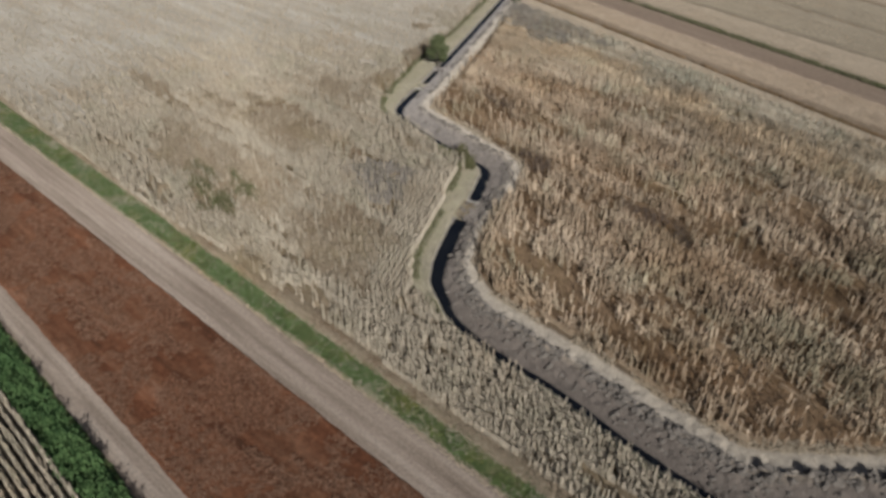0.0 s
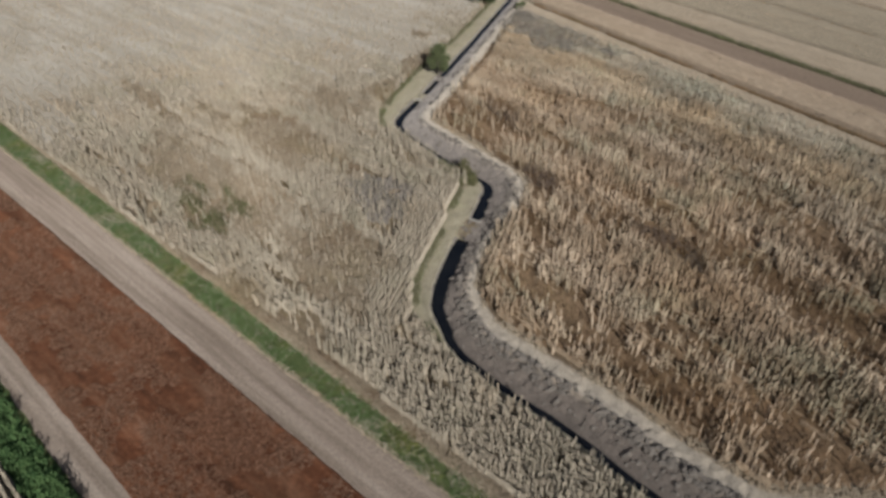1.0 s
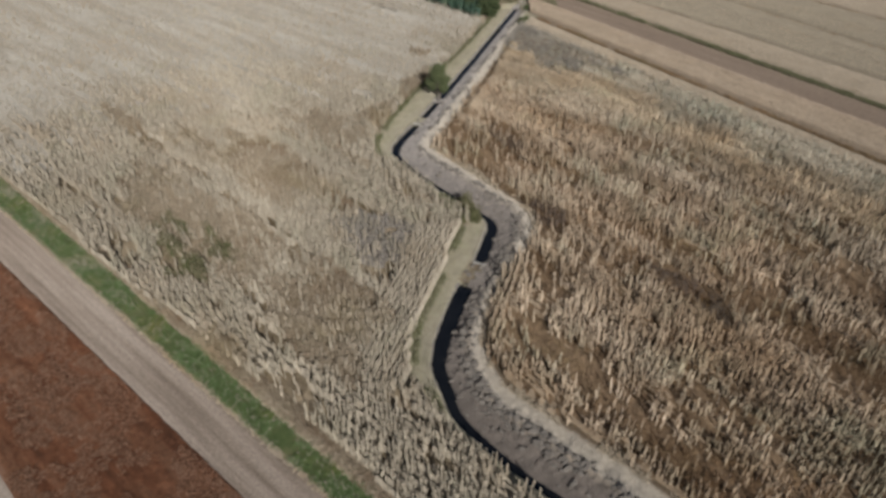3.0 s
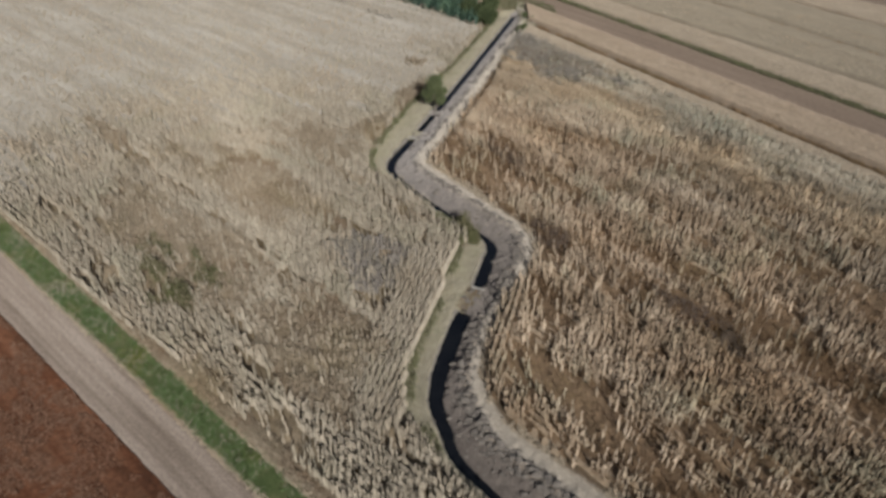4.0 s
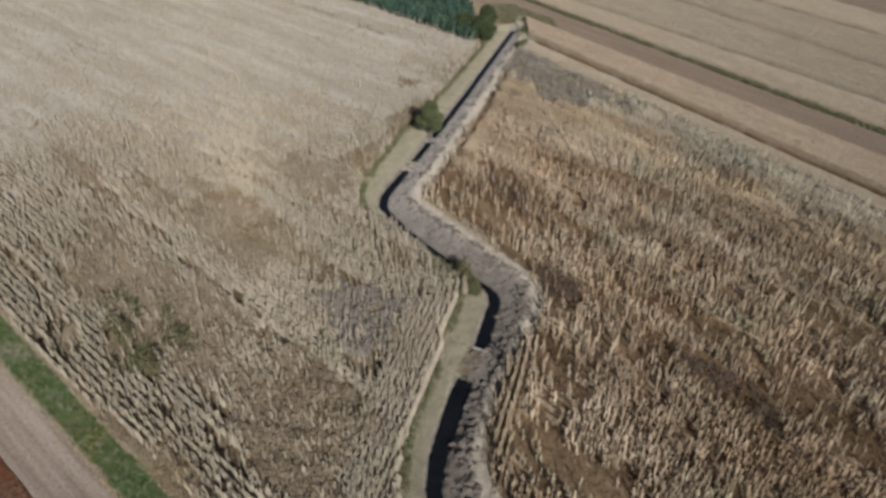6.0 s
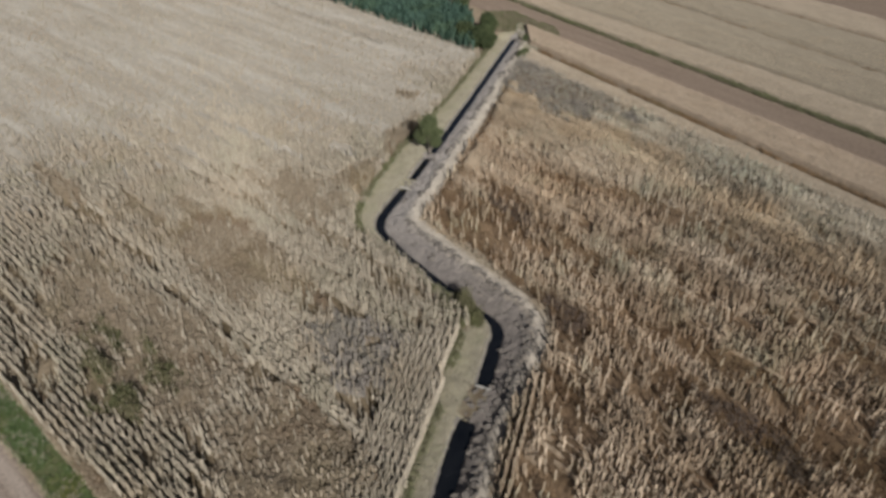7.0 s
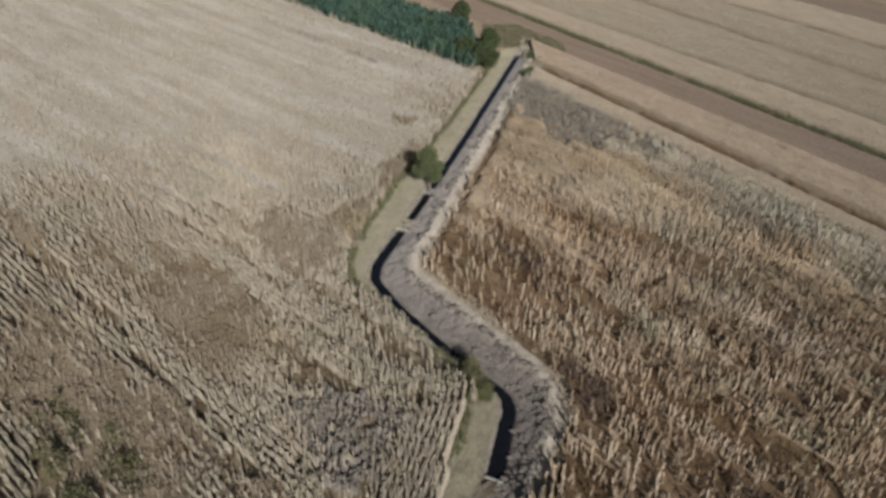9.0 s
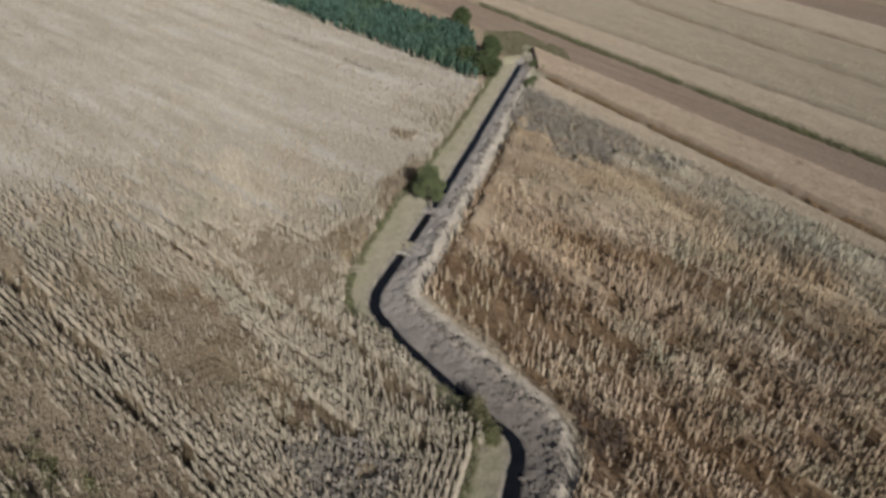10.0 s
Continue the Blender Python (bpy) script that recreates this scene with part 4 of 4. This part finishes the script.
p = p[(p[:, 0] + p[:, 1] * 0.35 > 70.5) & (beyond(p, LINE_3) < -4.5) & ((p[:, 1] > 178.5) | (d > 6.5))]
bulk("green_weeds", [tufts(p, 0.35, 5, 0.3, 0.12)], GRASS_OLIVE, "olive grass between the thicket and the bare strip", "weeds")

q = np.concatenate([along_line(((-43.0, 192.0), (-14.5, 165.5)), 0, 0.6, (0, 39), 300), along_line(((-76.0, 158.5), (-65.0, 152.5)), 0, 0.8, (0, 16), 110)])
q = q[fractal(q[:, 0], q[:, 1], 0.3, 88) > 0.42]
bulk("dry_weeds", [tufts(q, 0.9, 4, 0.16, 0.07, 0.4, 1.5)], WEED_GREY, "darker withered stalks standing in a line in the maize", "weeds")

q = np.array((-8.2, 142.6)) + RNG.normal(0, 1.0, (70, 2)) * np.array((1.2, 0.7))
bulk("dry_weeds", [columns(q[:, 0], q[:, 1], RNG.uniform(1.9, 2.8, len(q)), 0.26, 3)], WEED_DRY, "tall brown withered stalks at the maize edge", "weeds")

# the green plantation at the far end of the maize
p = scatter((-85, 145, 12, 255), 34000)
h = p @ HEDGE_N
p = p[(h > HEDGE_FRONT + 0.3) & (h < 138.5) & (p[:, 0] < 3.5)]
hh = 2.3 + 0.9 * fractal(p[:, 0], p[:, 1], 0.3, 95) + RNG.normal(0, 0.2, len(p))
bulk("green_thicket", [stalks(p[:, 0], p[:, 1], np.zeros(len(p)), hh, 7, 0.55, 0.22, 0.5, 0.06, False)], THICKET, "dense bluish green thicket of tall leafy plants", "thicket")

# clods along the spoil bank's crest
def clods():
    p = scatter((-14, 28, 50, 174), 150000)
    d, st = ditch_at(p[:, 0], p[:, 1])
    c = crest_of(st)
    on = (np.abs(d - c + 0.25) < np.where(st < 92, 0.75, 0.40)) & (fractal(p[:, 0], p[:, 1], 0.35, 55) > np.where(st < 92, 0.32, 0.42))
    loose = (d > 1.2) & (d < c + 0.5) & (RNG.random(len(p)) < np.where(st < 92, 0.18, 0.04))
    for a, b in CROSSINGS:
        loose |= (st > a + 0.4) & (st < b - 0.4) & (d > -0.3) & (d < 2.5) & (RNG.random(len(p)) < 0.3)
    p = p[on | loose]
    z, _ = ground_z(p[:, 0], p[:, 1])
    bm = bmesh.new()
    bmesh.ops.create_icosphere(bm, subdivisions=1, radius=1)
    unit = np.array([v.co for v in bm.verts])
    tri = np.array([[v.index for v in f.verts] for f in bm.faces])
    bm.free()
    n = len(p)
    size = (RNG.gamma(2.6, 0.045, n) * np.where((st[on | loose] < 62) & on[on | loose], 1.45, 1.0)).clip(0.04, 0.4)
    v = unit[None] * (0.45 + 1.0 * RNG.random((n, len(unit), 1))) * size[:, None, None] * np.array((1.2, 1.0, 0.75))
    v = v + np.column_stack([p, z + size * 0.25])[:, None]
    f = np.arange(n)[:, None, None] * len(unit) + tri[None]
    return v.reshape(-1, 3), f.reshape(-1, 3)


bulk("earth_clods", [clods()], CLOD, "grey crumbled earth clods on the spoil bank", "earth")


# ---- trees ----
def limb(bm, a, b, ra, rb, sides=7):
    a, b = Vector(a), Vector(b)
    q = (b - a).to_track_quat("Z", "Y")
    rings = []
    for p, r in ((a, ra), (b, rb)):
        rings.append([bm.verts.new(p + q @ Vector((r * math.cos(k * math.tau / sides), r * math.sin(k * math.tau / sides), 0))) for k in range(sides)])
    for k in range(sides):
        bm.faces.new((rings[0][k], rings[0][(k + 1) % sides], rings[1][(k + 1) % sides], rings[1][k]))


def tree(place, height, spread, label, seed, clear=0.28, leaf=0.22, lean=(0, 0), count=5200, leaves=LEAVES, name="tree"):
    rng = np.random.default_rng(seed)
    root = new(name)
    root.location = place
    tagged(root, label, name)
    bm = bmesh.new()
    r0 = 0.028 * height
    fork = Vector((lean[0] * 0.5, lean[1] * 0.5, height * clear))
    limb(bm, (0, 0, -0.15), (0, 0, 0.25), r0 * 1.5, r0)
    limb(bm, (0, 0, 0.25), fork, r0, r0 * 0.75)
    centres = []
    for k in range(11):
        a = k * 2.4 + rng.random()
        h = height * (clear + (0.92 - clear) * (k + 0.5) / 11)
        out = spread * (0.62 * math.sin(math.pi * min(0.95, (h / height - clear) / (1 - clear) * 0.85 + 0.2)))
        tip = Vector((lean[0] + out * math.cos(a), lean[1] + out * math.sin(a), h))
        mid = fork.lerp(tip, 0.5) + Vector((0, 0, 0.06 * height))
        limb(bm, fork, mid, r0 * 0.45, r0 * 0.28, 5)
        limb(bm, mid, tip, r0 * 0.28, r0 * 0.08, 5)
        centres += [tip, mid.lerp(tip, 0.6)]
    part("trunk", bm, BARK, root)
    n = count
    pick = rng.integers(0, len(centres), n)
    c = np.array(centres)[pick]
    v = rng.normal(0, 1, (n, 3))
    v /= np.linalg.norm(v, axis=1)[:, None]
    size = spread * (0.34 + 0.16 * rng.random(len(centres)))[pick]
    c = c + v * (size * rng.random(n) ** 0.45)[:, None] * np.array((1, 1, 0.85))
    c[:, 2] = np.maximum(c[:, 2], height * clear * 0.8)
    a, w = rng.normal(0, 1, (n, 3)), rng.normal(0, 1, (n, 3))
    a /= np.linalg.norm(a, axis=1)[:, None]
    w = np.cross(a, w)
    w /= np.linalg.norm(w, axis=1)[:, None]
    a, w = a * leaf, w * leaf * 0.6
    verts = np.stack([c - a, c + w, c + a, c - w], 1).reshape(-1, 3)
    crown = new("crown", mesh_of("crown", verts, np.arange(n * 4).reshape(n, 4), leaves))
    crown.parent = root
    return root


tree((-3.75, 124.6, 0.0), 6.6, 2.25, "small olive green tree on the bank of the ditch", 3, 0.24, 0.11, (-0.15, 0.1), 11000)
tree((5.4, 169.5, 0.0), 4.3, 3.3, "dark green bushy tree at the end of the thicket", 5, 0.10, 0.22, leaves=LEAVES_DARK)
tree((2.0, 172.3, 0.0), 4.0, 3.3, "dark green bushy tree beside the thicket", 6, 0.10, 0.22, leaves=LEAVES_DARK)
tree((6.6, 177.0, 0.0), 4.6, 2.3, "round dark green tree by the sandy patch", 8, 0.15, 0.22, leaves=LEAVES_DARK)
tree((1.2, 193.0, 0.0), 5.0, 2.3, "round dark tree behind the thicket", 9, 0.15, 0.22, leaves=LEAVES_DARK)


tree((100.0, 218.0, 0.0), 8.0, 4.0, "dark tree at the far field's edge", 11, 0.15, 0.35, leaves=LEAVES_DARK)
tree((106.0, 213.0, 0.0), 7.0, 3.6, "dark tree beside the far ploughed field", 12, 0.15, 0.35, leaves=LEAVES_DARK)
for x, y, high, wide, seed in ((12.9, 163.6, 1.7, 1.1, 21), (14.6, 172.6, 1.6, 0.8, 22), (16.2, 170.6, 1.3, 0.7, 23), (18.6, 168.2, 1.2, 0.7, 24), (14.0, 166.2, 1.0, 0.8, 25)):
    tree((x, y, 0.0), high, wide, "low olive bush of weeds at the crop strip's end", seed, 0.12, 0.10, count=1500, name="bush")
sheet("sandy_patch", ((1.8, 181.6), (4.4, 179.0)), ((3.4, 183.4), (6.0, 180.8)), SAND, "small patch of pale bare sand by the trees", "sand", 0.05, 0.1, 0.3, 0.4, (-0.6, 4.0), seed=151)


# ---- crossings ----
def culvert(station, width_at, label, ends=(-1, 1)):
    """An earth crossing's concrete head walls, at the ends named, and its pipe."""
    k = int(np.argmin(np.abs(CURVE[:, 1] - station)))
    t = TANGENT[k]
    yaw = math.atan2(t[1], t[0])
    root = new("culvert")
    root.matrix_world = Matrix.Translation((*(CURVE[k] + np.array((t[1], -t[0])) * 0.75), 0)) @ Matrix.Rotation(yaw, 4, "Z")
    tagged(root, label, "culvert")
    half = width_at / 2
    bm = bmesh.new()
    segs = 20
    rings = []
    for x, r in ((-half - 0.2, 0.42), (half + 0.2, 0.42), (half + 0.2, 0.35), (-half - 0.2, 0.35)):
        rings.append([bm.verts.new((x, r * math.cos(q * math.tau / segs), -0.45 + r * math.sin(q * math.tau / segs))) for q in range(segs)])
    for a, c in zip(rings, rings[1:] + rings[:1]):
        for q in range(segs):
            bm.faces.new((a[q], a[(q + 1) % segs], c[(q + 1) % segs], c[q]))
    part("pipe", bm, PIPE_IN, root, "dark concrete pipe")
    for x in [half * e for e in ends]:
        bm = bmesh.new()
        bmesh.ops.create_cube(bm, size=1, matrix=Matrix.Translation((x, 0, 0.0)) @ Matrix.Diagonal((0.22, 1.7, 0.22, 1)))
        bmesh.ops.bevel(bm, geom=bm.edges[:], offset=0.03, segments=2, affect="EDGES")
        part("headwall", bm, CONCRETE, root, "pale concrete edge beam")


culvert(76.3, 4.0, "earth crossing over the ditch with a concrete pipe", (1,))
culvert(116.2, 2.5, "small crossing over the ditch with a pale concrete edge", (-1,))
